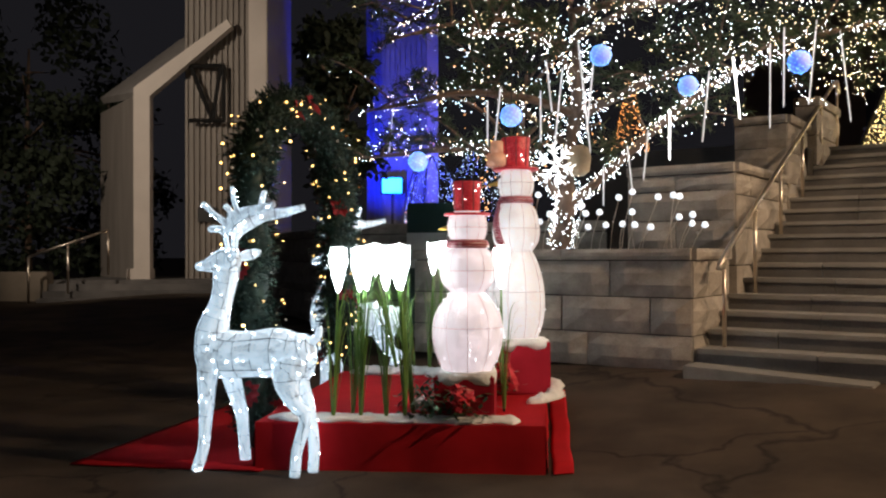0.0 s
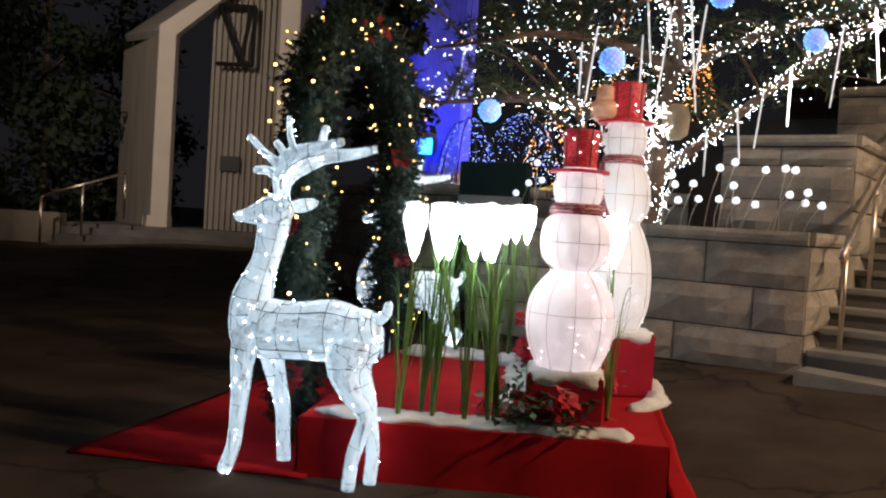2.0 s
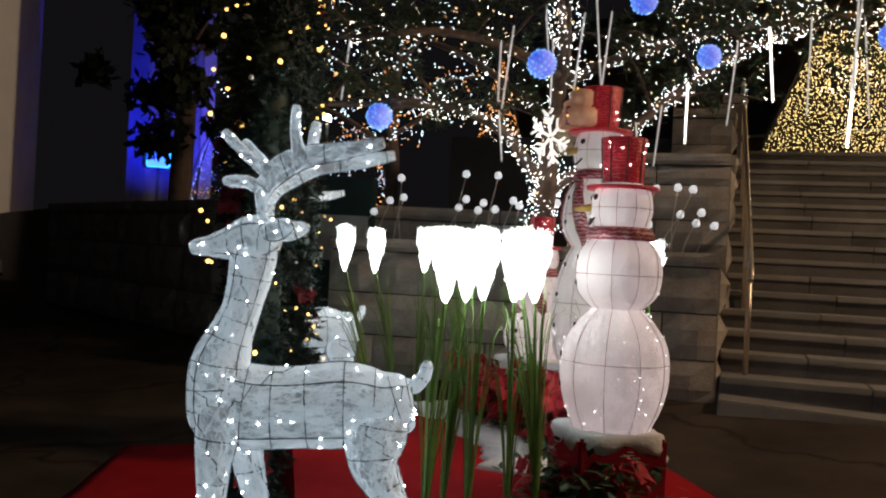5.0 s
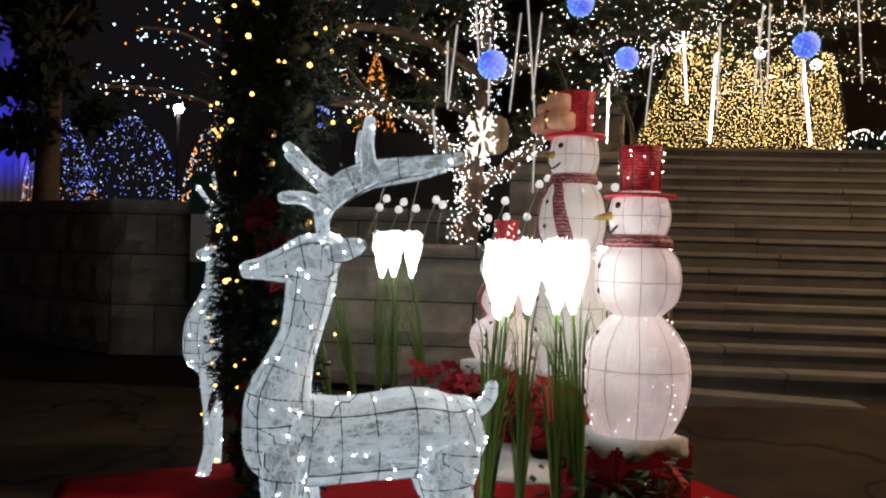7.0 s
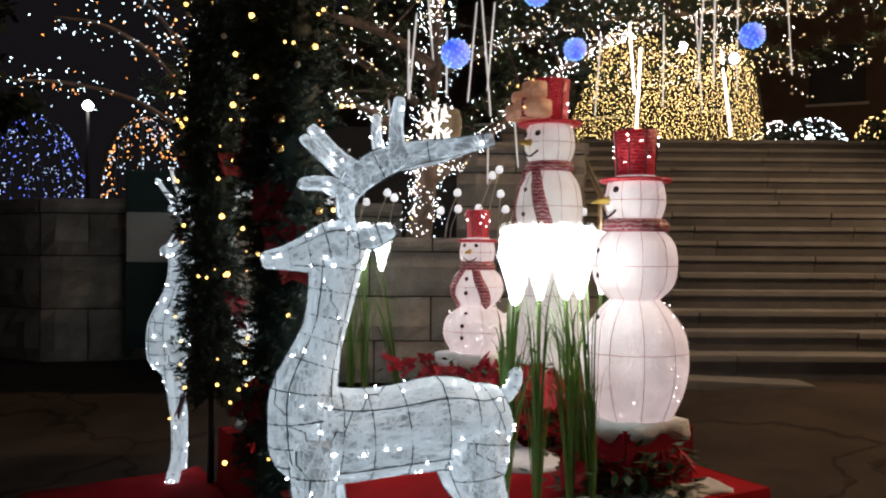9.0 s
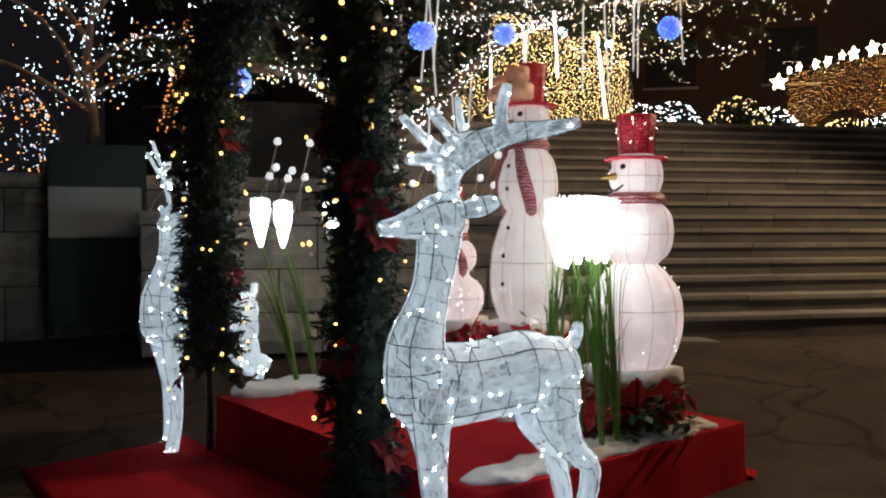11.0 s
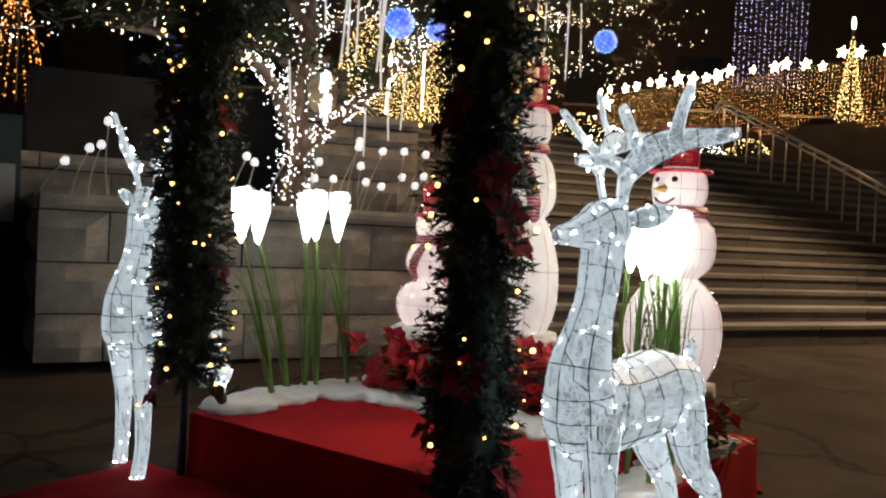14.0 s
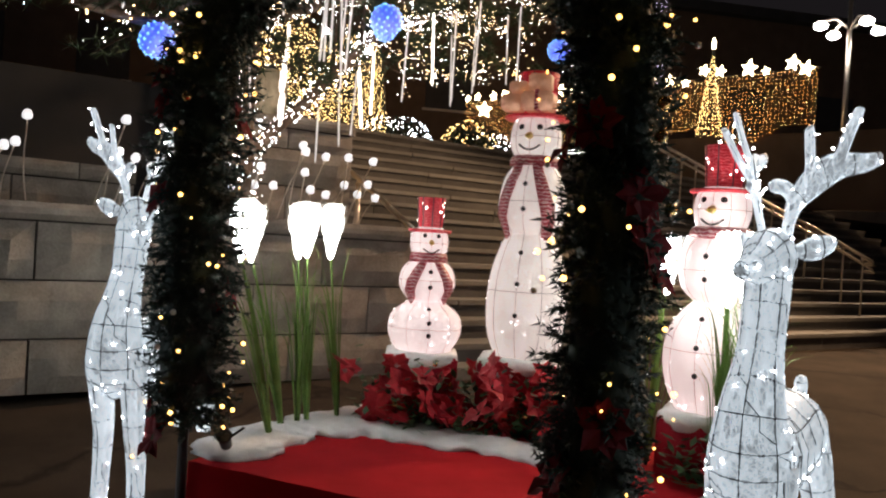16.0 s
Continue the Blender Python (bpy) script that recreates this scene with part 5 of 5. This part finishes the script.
curtain = thing("light_curtain", "golden curtain of fairy lights at the stair head", "light curtain", plaza_pose(0, 5.7, TOPZ))
pts, wv = [], bmesh.new()
rng = random.Random(31)
for i in range(64):
    q = i / 63
    x0, x1 = 1.0 + 3.1 * q, 1.7 + 2.15 * q
    top = 1.68 + 0.12 * math.sin(q * 9) - 0.25 * q
    tube(wv, [(x0, 0, 0.02), (x1, 0, top)], 0.003, 3)
    for j in range(42):
        s = (j + rng.random()) / 42
        pts.append((x0 + (x1 - x0) * s + rng.gauss(0, 0.012), rng.gauss(0, 0.02), 0.03 + (top - 0.03) * s))
bulbs("gold_string", pts, 0.0095, GOLDLED, curtain, "golden fairy lights")
part("cable_net", wv, BLACK, curtain, "thin dark cables")
for x, z in ((0.95, 0), (4.15, 0)):
    part("post", tube(bmesh.new(), [(x, 0.05, 0), (1.65 if x < 3 else 3.9, 0.05, 1.75 if x < 3 else 1.5)], 0.03, 8), BLACK, curtain, smooth=True)
part("top_bar", tube(bmesh.new(), [(1.65, 0.05, 1.75), (3.9, 0.05, 1.5)], 0.03, 8), BLACK, curtain, smooth=True)
for x in (2.75, 3.55):
    fl = thing("flood_lamp", "bright white flood lamp over the golden curtain", "flood lamp", plaza_pose(x, 5.55, TOPZ + 1.95 - 0.18 * x))
    bm = bmesh.new()
    bmesh.ops.create_icosphere(bm, subdivisions=3, radius=0.075, matrix=Matrix.Diagonal((1, 0.5, 1, 1)))
    part("lens", bm, LAMPWHITE, fl, smooth=True)
    part("housing", box(bmesh.new(), (-0.1, 0.03, -0.09), (0.1, 0.12, 0.09), 0.015), BLACK, fl)

# two long bright tubes hanging before the curtain
for v, lean in ((2.15, 3), (3.37, -7)):
    tb = thing("icicle_light", "long brightly lit tube light hanging before the golden curtain", "icicle light", plaza_pose(v, 5.6, TOPZ + 1.45) @ pose(0, 0, 0, 0, lean, 0), "icicle lights")
    part("tube", tube(bmesh.new(), [(0, 0, -1.3), (0, 0, -1.27), (0, 0, -0.03), (0, 0, 0)], [0.008, 0.02, 0.02, 0.012], 8), TUBEHOT, tb, smooth=True)
    part("cord", tube(bmesh.new(), [(0, 0, 0), (0.01, 0, 0.2), (0, 0.01, 0.35)], 0.004, 4), BLACK, tb)

# ---- plaza fence with light net, stars, lit cone ----
F0, F1 = Vector((20.0, 13.3, 0)), Vector((15.2, 4.3, 0))
fd = (F1 - F0).normalized()
fence_m = pose(F0.x, F0.y, TOPZ, 0, 0, math.degrees(math.atan2(fd.y, fd.x)))
L = (F1 - F0).length
wall_f = mesh_object("wall_plaza", box(bmesh.new(), (-4, 0.1, -0.4), (L + 6, 0.5, 1.2), 0.02), PLAZAWALL)
wall_f.matrix_world = fence_m
tagged(wall_f, "brown rendered wall along the upper plaza", "wall", kind="structure")
net = thing("light_net", "amber fairy-light net hung along the plaza wall", "light net", fence_m)
pts, amber = [], []
for i in range(int(L / 0.085)):
    x = i * 0.085
    for j in range(18 + round(2.5 * math.sin(x * 2.4))):
        z = 2.5 - 0.075 * j
        (pts if rng.random() < 0.22 else amber).append((x + rng.gauss(0, 0.012), 0.05, z + rng.gauss(0, 0.012)))
bulbs("gold_string", pts, 0.011, GOLDLED, net, "golden fairy lights")
bulbs("amber_string", amber, 0.011, AMBERLED, net, "amber fairy lights")
part("cable", tube(bmesh.new(), [(0, 0.05, 2.53), (L / 2, 0.05, 2.5), (L, 0.05, 2.53)], 0.012, 5), BLACK, net)
STAR = star_mesh(0.15)
for i in range(22):
    x = 0.2 + i * L / 22 + rng.gauss(0, 0.1)
    st = new("star_lamp", STAR)
    sc = rng.uniform(0.65, 1.3)
    st.matrix_world = fence_m @ pose(x, -0.05, 2.6 + rng.gauss(0, 0.05), 0, rng.uniform(-20, 20), 0) @ Matrix.Diagonal((sc, sc, sc, 1))
    tagged(st, "glowing warm white star lamp on the net's cable", "star lamp", "star lamps")


def light_cone(x, y, z, r, h, material, label, n=420, star=True):
    c = thing("light_cone_tree", label, "light cone", pose(x, y, z))
    pp, cab = [], bmesh.new()
    for k in range(20):
        a = 2 * math.pi * k / 20
        tube(cab, [(r * math.cos(a), r * math.sin(a), 0), (0.02 * math.cos(a), 0.02 * math.sin(a), h)], 0.006, 3)
        for j in range(n // 20):
            s = (j + rng.random()) / (n // 20)
            pp.append((r * (1 - s) * math.cos(a), r * (1 - s) * math.sin(a), h * s))
    bulbs("light_string", pp, 0.014, material, c, "fairy lights")
    part("cable_net", cab, BLACK, c)
    part("mast", tube(bmesh.new(), [(0, 0, 0), (0, 0, h)], 0.03, 6), BLACK, c)
    if star:
        s = new("star", STAR)
        s.parent = c
        s.location = (0, 0, h + 0.1)
    return c


cone_at = fence_m @ Vector((7.6, 0.3, 1.2))
light_cone(*cone_at, 0.3, 2.05, GOLDLED, "golden cone of fairy lights with a star on top")
stand = thing("star_stand", "warm glowing star on a thin pole", "star lamp", pose(14.2, 11.1, TOPZ))
part("pole", tube(bmesh.new(), [(0, 0, 0), (0, 0, 1.2)], 0.02, 6), BLACK, stand)
s = new("star", STAR)
s.parent = stand
s.matrix_basis = pose(0, 0, 1.4, 0, 0, -55) @ Matrix.Diagonal((1.2, 1.2, 1.2, 1))


# lit shrubs on the plaza
def shrub(x, y, z, r, h, material, label, n=150):
    sh = thing("lit_shrub", label, "shrub", pose(x, y, z), "lit shrubs")
    vs, fs, pp = [], [], []
    for _ in range(700):
        d = Vector((rng.gauss(0, 1), rng.gauss(0, 1), abs(rng.gauss(0, 1)))).normalized()
        p = Vector((d.x * r, d.y * r, d.z * h)) * rng.uniform(0.5, 1.0)
        e = Vector((rng.gauss(0, 1), rng.gauss(0, 1), rng.gauss(0.3, 1))).normalized() * 0.1
        w = e.cross(d).normalized() * 0.03 if e.cross(d).length > 1e-3 else Vector((0.03, 0, 0))
        k = len(vs)
        vs += [p, p + e * 0.5 + w, p + e, p + e * 0.5 - w]
        fs.append((k, k + 1, k + 2, k + 3))
    for _ in range(n):
        d = Vector((rng.gauss(0, 1), rng.gauss(0, 1), abs(rng.gauss(0, 1)))).normalized()
        pp.append((d.x * r * 1.02, d.y * r * 1.02, d.z * h * 1.02))
    tagged(raw("leaves", vs, fs, HEDGE, sh), "dark leaves", kind="stuff")
    bulbs("light_string", pp, 0.0125, material, sh, "fairy lights")
    return sh


for k in range(9):
    p = plaza_pose(4.8 + k * 0.8, 6.6 + 0.5 * math.sin(k * 2.0), TOPZ).translation
    shrub(p.x, p.y, p.z, 0.55, 0.55 + 0.15 * math.sin(k), (WHITELED, COOLLED, GOLDLED)[k % 3], "clipped shrub strung with fairy lights")

# street lamp of the plaza with a ring of white heads
post = thing("street_lamp", "tall steel plaza lamp with bright white heads", "street lamp", pose(19.46, 3.33, TOPZ - 0.4))
part("pole", tube(bmesh.new(), [(0, 0, 0), (0, 0, 2.5), (0, 0, 5.6)], [0.09, 0.07, 0.05], 12), STEEL, post, smooth=True)
for k in range(4):
    a = k * math.pi / 2 + 0.4
    arm = part("arm", tube(bmesh.new(), smooth_path([(0, 0, 4.7), (0.35 * math.cos(a), 0.35 * math.sin(a), 4.95), (0.75 * math.cos(a), 0.75 * math.sin(a), 4.85)], 4), 0.03, 6), STEEL, post, smooth=True)
    bm = bmesh.new()
    bmesh.ops.create_icosphere(bm, subdivisions=2, radius=0.17, matrix=Matrix.Translation((0.75 * math.cos(a), 0.75 * math.sin(a), 4.75)) @ Matrix.Diagonal((1, 1, 0.6, 1)))
    part("lamp_head", bm, LAMPWHITE, arm, "glowing white lamp head", True)

# building behind the plaza, with a hung light net
bld = thing("plaza_building", "brown building behind the upper plaza, in night light", "building", pose(26, 20, TOPZ, 0, 0, -60))
part("wall", box(bmesh.new(), (-24, 0, -0.5), (26, 6, 8.5)), PLAZAWALL, bld)
part("roof", box(bmesh.new(), (-24.4, -0.5, 8.5), (26.4, 6.4, 8.9)), DARK, bld)
for i in range(11):
    w = part("window", box(bmesh.new(), (-22 + i * 4.2, -0.06, 3.6), (-20.2 + i * 4.2, 0.05, 5.6), 0.02), DARK, bld, "dark window")
    part("sill", box(bmesh.new(), (-22.1 + i * 4.2, -0.12, 3.5), (-20.1 + i * 4.2, -0.01, 3.58)), CONCRETE, w)
# unseen warm lamp added only to brighten the building's wall
lamp("building_fill_light", "SPOT", (13.0, 8.5, TOPZ + 2.4), (26, 20, 8.0), 420, (1.0, 0.6, 0.3), 0.3)
hang = thing("light_net", "violet-white fairy lights hung on the building", "light net", pose(20.1, 9.6, TOPZ, 0, 0, -70))
pp = [(i * 0.13, 0.0, 2.6 + 0.11 * j + rng.gauss(0, 0.02)) for i in range(15) for j in range(40)]
bulbs("light_string", pp, 0.014, led("violet_led", (0.75, 0.6, 1.0), 2.6), hang, "violet-white fairy lights")

# ---- terrace on the far side, notice board, light domes ----
def wall_between(name, label, a, b, levels, seed):
    a, b = Vector((*a, 0)), Vector((*b, 0))
    d = b - a
    return block_wall(name, label, pose(a.x, a.y, 0, 0, 0, math.degrees(math.atan2(d.y, d.x))), d.length, levels, seed=seed)


wall_between("wall_far", "granite wall of the far terrace", (-1.1, 12.1), (2.0, 10.7), [0.3, 0.8, 1.3, 1.7, 1.84], 14)
wall_between("wall_far_2", "granite wall of the far terrace, receding", (-3.4, 17.5), (-1.1, 12.12), [0.3, 0.8, 1.3, 1.7, 1.84], 15)
bm = bmesh.new()
pl = [(-1.05, 12.3), (2.0, 11.0), (7, 40), (-9, 40), (-3.2, 17.6)]
rings(bm, [[(x, y, 0.2) for x, y in pl], [(x, y, 1.8) for x, y in pl]])
tagged(mesh_object("terrace_far", bm, SOIL), "dark planted far terrace", "ground", kind="structure")
nb = thing("notice_board", "pale blank notice board on dark green posts", "notice board", pose(-0.1, 11.4, 0.34, 0, 0, -26))
part("panel", box(bmesh.new(), (-0.41, -0.03, 0.9), (0.38, 0.0, 1.36), 0.008), BOARD, nb)
part("backing", box(bmesh.new(), (-0.42, 0.0, 0.1), (0.42, 0.05, 1.75), 0.01), GREENMETAL, nb)
for x in (-0.4, 0.4):
    part("leg", box(bmesh.new(), (x - 0.03, 0.05, 0), (x + 0.03, 0.12, 1.75), 0.006), GREENMETAL, nb)


FARDIM = led("dim_cool_led", (0.6, 0.75, 1.0), 2.2)


def light_dome(x, y, z, r, h, kinds, label, n=420):
    d = thing("light_dome", label, "light dome", pose(x, y, z), "light domes")
    cab = bmesh.new()
    for k in range(10):
        a = math.pi * 2 * k / 10
        tube(cab, smooth_path([(r * math.cos(a), r * math.sin(a), 0), (r * 0.97 * math.cos(a), r * 0.97 * math.sin(a), h * 0.45), (r * 0.6 * math.cos(a), r * 0.6 * math.sin(a), h * 0.85), (0, 0, h)], 4), 0.012, 4)
    part("frame", cab, BLACK, d, "thin dark hoop frame")
    for material, lo, hi in kinds:
        pp = []
        for _ in range(n // len(kinds)):
            a, q = rng.uniform(0, 6.283), rng.uniform(lo, hi)
            e = math.cos(q * math.pi / 2) ** 0.45
            pp.append((r * e * math.cos(a), r * e * math.sin(a), h * q))
        bulbs("light_string", pp, 0.0135, material, d, "fairy lights")
    return d


light_dome(-0.3, 24.9, 1.8, 0.8, 2.4, [(BLUELED, 0.3, 1), (BLUELED, 0.2, 1), (FARDIM, 0.2, 1), (AMBERLED, 0.0, 0.35)], "dome of blue, white and amber fairy lights", 480)
light_dome(1.05, 23.7, 1.8, 1.1, 2.4, [(FARDIM, 0.1, 1), (BLUELED, 0.1, 1)], "dome of blue and white fairy lights", 380)
light_dome(1.15, 16.5, 1.8, 0.6, 1.5, [(AMBERLED, 0.0, 1), (FARDIM, 0.2, 1)], "small dome of amber and white fairy lights", 300)
light_cone(3.35, 15.7, 2.8, 0.45, 1.8, AMBERLED, "amber cone of fairy lights on the terrace", 300, False)

# ---- church with canopy and ribbed tower ----
church = thing("church", "modern church with ribbed concrete tower and white-edged canopy", "church", pose(0, 0, 0))


part("tower_core", box(bmesh.new(), (-6.33, 21.1, 0.3), (-4.72, 24, 16)), RIBBED, church)
x = -6.31
while x < -4.76:
    part("rib", box(bmesh.new(), (x, 21.03, 0.32), (x + 0.06, 21.1, 16), 0.008), RIBBED, church)
    x += 0.135
part("tower_fin", box(bmesh.new(), (-4.72, 20.7, 0.3), (-4.28, 24, 16), 0.02), CONCRETE, church, "pale smooth concrete fin")
# canopy: white edge frame, post, sloping roof going back
bm = bmesh.new()
prof_o = [(-7.4, 1.1), (-7.4, 5.5), (-5.2, 7.1), (-5.1, 6.93), (-7.02, 5.3), (-7.02, 1.1)]
rings(bm, [[(px, 20.6, pz) for px, pz in prof_o], [(px, 20.85, pz) for px, pz in prof_o]])
part("canopy_edge", bm, CONCRETE, church, "pale painted canopy edge")
bm = bmesh.new()
prof_i = [(-7.39, 5.46), (-5.2, 7.06), (-5.16, 6.93), (-7.3, 5.3)]
rings(bm, [[(px, 20.85, pz) for px, pz in prof_i], [(px - 2.0, 23.7, pz + 0.35) for px, pz in prof_i]])
part("canopy_roof", bm, ROOFING, church, "dark tiled canopy roof")
bm = bmesh.new()
prof_w = [(-7.38, 1.0), (-7.38, 5.4), (-7.26, 5.4), (-7.26, 1.0)]
rings(bm, [[(px, 20.86, pz) for px, pz in prof_w], [(px - 2.0, 23.7, pz) for px, pz in prof_w]])
part("side_wall", bm, RIBBED, church, "ribbed side wall")
part("post_foot", box(bmesh.new(), (-7.55, 20.55, 0.95), (-7.0, 20.9, 1.25), 0.01), CONCRETE, church)
part("inner_wall", box(bmesh.new(), (-7.0, 24.2, 0.9), (-6.1, 24.4, 7.5)), DARK, church)
bm = bmesh.new()
for p, q in (((-6.15, 4.75), (-5.3, 4.75)), ((-6.15, 6.05), (-5.3, 6.05)), ((-5.33, 4.75), (-5.33, 6.05)), ((-6.12, 6.05), (-5.6, 4.75)), ((-5.6, 4.75), (-5.4, 6.05))):
    tube(bm, [(p[0], 20.8, p[1]), (q[0], 20.8, q[1])], 0.05, 4)
part("bell_frame", bm, BLACK, church, "black steel bell frame on the tower")
part("vent", box(bmesh.new(), (-6.0, 20.98, 2.35), (-5.55, 21.05, 2.7), 0.01), BLACK, church)
part("porch_steps", box(bmesh.new(), (-9.2, 20.0, 0.3), (-4.2, 24.0, 1.0), 0.02), RISER, church)
for k in range(4):
    part("step", box(bmesh.new(), (-9.0, 18.8 + 0.3 * k, 0.3), (-4.2, 20.05, 0.47 + 0.15 * k), 0.012), RISER, church)

blue = thing("blue_lit_tower", "ribbed tower lit blue by a flood lamp", "tower", pose(-1.75, 33.6, 0) @ Matrix.Diagonal((1.37, 1, 1.5, 1)))
part("wall", box(bmesh.new(), (-0.85, 0.05, 0.1), (0.85, 2, 14)), BLUEWALL, blue)
for k in range(12):
    part("rib", box(bmesh.new(), (-0.84 + 0.145 * k, -0.03, 0.3), (-0.77 + 0.145 * k, 0.06, 14)), BLUEWALL, blue)
part("pale_fin", box(bmesh.new(), (0.85, -0.1, 0.3), (1.15, 2, 14)), CONCRETE, blue)
fb = thing("blue_flood_lamp", "small blue flood lamp before the tower", "flood lamp", pose(-1.9, 32.9, 4.0) @ Matrix.Diagonal((1.7, 1.7, 1.7, 1)))
part("lens", box(bmesh.new(), (-0.22, -0.02, -0.17), (0.22, 0.02, 0.17), 0.02), led("blue_lens", (0.02, 0.2, 1.0), 2.5), fb)
part("housing", box(bmesh.new(), (-0.25, 0.021, -0.2), (0.25, 0.15, 0.2), 0.02), BLACK, fb)
part("bracket", box(bmesh.new(), (-0.03, 0.1, -1.35), (0.03, 0.16, -0.2)), BLACK, fb)
lamp("blue_flood_light", "SPOT", (-1.9, 30.0, 3.0), (-1.7, 33.7, 7.5), 1500, (0.02, 0.03, 1.0), 0.2)

CH = Matrix.Translation((0.19, 0, -0.6)) @ Matrix.Diagonal((1.29, 1.29, 1.29, 1))
church.matrix_world = CH
# low wall with rail by the church
lw = mesh_object("wall_low", box(bmesh.new(), (-16, 19.6, 0.25), (-9.0, 20.0, 1.2), 0.03), BRICKWALL)
lw.matrix_world = CH
tagged(lw, "low stone wall beside the church steps", "wall", kind="structure")
rl = thing("handrail", "thin steel handrail at the church steps", "handrail", Matrix.Translation((0.5, 0, 0.3)) @ CH)
part("rail_tube", tube(bmesh.new(), [(-9.45, 18.9, 1.3), (-8.0, 19.6, 1.9)], 0.03, 6), STEEL, rl, smooth=True)
for x, y, z0, z1 in ((-9.45, 18.9, 0.3, 1.3), (-8.75, 19.25, 0.5, 1.6), (-8.0, 19.6, 0.9, 1.9)):
    part("post", tube(bmesh.new(), [(x, y, z0), (x, y, z1)], 0.03, 6), STEEL, rl, smooth=True)


# ---- dark trees ----
def dark_tree(x, y, z, r, h, seed, label, trunk=1.2, leaves=5000, size=0.16):
    rg = random.Random(seed)
    t = thing("tree", label, "tree", pose(x, y, z))
    part("trunk", tube(bmesh.new(), smooth_path([(0, 0, -0.1), (0.08, 0.02, trunk), (0.0, 0.1, h * 0.55), (0.1, 0, h * 0.85)], 4), [0.16, 0.15, 0.14, 0.13, 0.12, 0.11, 0.1, 0.09, 0.08, 0.07, 0.06, 0.05, 0.03], 8), BARK, t, smooth=True)
    for _ in range(9):
        a, q = rg.uniform(0, 6.283), rg.uniform(trunk, h * 0.8)
        part("limb", tube(bmesh.new(), [(0, 0, q), (math.cos(a) * r * 0.5, math.sin(a) * r * 0.5, q + 0.25), (math.cos(a) * r * 0.85, math.sin(a) * r * 0.85, q + 0.4)], [0.05, 0.03, 0.012], 6), BARK, t, smooth=True)
    lumps = [(Vector((rg.gauss(0, r * 0.45), rg.gauss(0, r * 0.45), rg.uniform(trunk * 0.8, h))), rg.uniform(0.3, 0.55) * r) for _ in range(26)]
    vs, fs = [], []
    for _ in range(leaves):
        c, lr = rg.choice(lumps)
        d = Vector((rg.gauss(0, 1), rg.gauss(0, 1), rg.gauss(0, 0.8))).normalized()
        p = c + d * lr * rg.uniform(0.5, 1.0)
        e = Vector((rg.gauss(0, 1), rg.gauss(0, 1), rg.gauss(0, 1))).normalized() * size
        w = e.cross(d)
        w = w.normalized() * size * 0.3 if w.length > 1e-4 else Vector((size * 0.3, 0, 0))
        k = len(vs)
        vs += [p, p + e * 0.5 + w, p + e, p + e * 0.5 - w]
        fs.append((k, k + 1, k + 2, k + 3))
    tagged(raw("crown", vs, fs, HEDGE, t), "dense dark foliage", kind="stuff")
    return t


dark_tree(-1.6, 14.0, ground_z(-1.6, 14.0), 0.62, 4.8, 3, "tall dark pine in shadow before the blue tower", 2.8, 3000, 0.16)
for k, (x, y, r, h) in enumerate([(-14.0, 29.5, 2.4, 9.5), (-17.0, 28.0, 2.6, 9.0), (-12.6, 33.0, 2.4, 8.5), (-20.0, 29.0, 2.8, 9.5)]):
    dark_tree(x, y, ground_z(x, y), r, h, 10 + k, "broad dark tree beside the church at night", 0.9, 4200, 0.3)


# second light-hung tree on the far terrace
far = thing("light_tree", "bare far tree hung with cool white fairy lights", "tree", pose(1.3, 14.6, 1.8))
rng = random.Random(91)
FARCOOL = led("far_cool_led", (0.72, 0.9, 1.0), 6.0)
pp, ww = [], []
part("trunk", tube(bmesh.new(), smooth_path([(0, 0, -0.1), (0.05, 0, 0.8), (0.0, 0.05, 1.6), (0.1, 0, 2.6)], 4), [0.1, 0.095, 0.09, 0.085, 0.08, 0.075, 0.07, 0.065, 0.06, 0.055, 0.05, 0.04, 0.03], 8), BARK, far, smooth=True)
for tips in ([(0, 0, 1.0), (-0.8, 0.1, 1.45), (-1.6, 0.2, 1.6), (-2.3, 0.2, 1.55)], [(0, 0, 1.2), (-0.6, -0.3, 1.9), (-1.3, -0.5, 2.2), (-1.9, -0.6, 2.2)], [(0, 0, 1.5), (0.6, 0.1, 2.0), (1.3, 0.1, 2.2)], [(0, 0, 1.9), (-0.4, 0.3, 2.6), (-0.9, 0.5, 3.1)], [(0, 0, 1.2), (0.5, -0.3, 1.5), (1.2, -0.6, 1.7)], [(0.05, 0, 2.2), (0.5, 0.1, 2.8), (0.9, 0.3, 3.2)]):
    sp = smooth_path(tips, 5)
    part("limb", tube(bmesh.new(), sp, [0.04 - 0.03 * i / len(sp) for i in range(len(sp))], 6), BARK, far, smooth=True)
    for _ in range(105):
        p = rng.choice(sp)
        (pp if rng.random() < 0.72 else ww).append(p + Vector((rng.gauss(0, 0.13), rng.gauss(0, 0.13), rng.gauss(0, 0.12))))
bulbs("cool_string", pp, 0.0105, FARCOOL, far, "cool white fairy lights")
bulbs("amber_string", ww, 0.011, AMBERLED, far, "amber fairy lights")

# far lamp on a thin pole
fl = thing("street_lamp", "far white globe lamp on a thin pole", "street lamp", pose(1.6, 21.6, 1.8))
part("pole", tube(bmesh.new(), [(0, 0, 0), (0, 0, 2.3)], 0.04, 8), BLACK, fl, smooth=True)
bm = bmesh.new()
bmesh.ops.create_icosphere(bm, subdivisions=2, radius=0.1, matrix=Matrix.Translation((0, 0, 2.38)))
part("globe", bm, LAMPWHITE, fl, smooth=True)
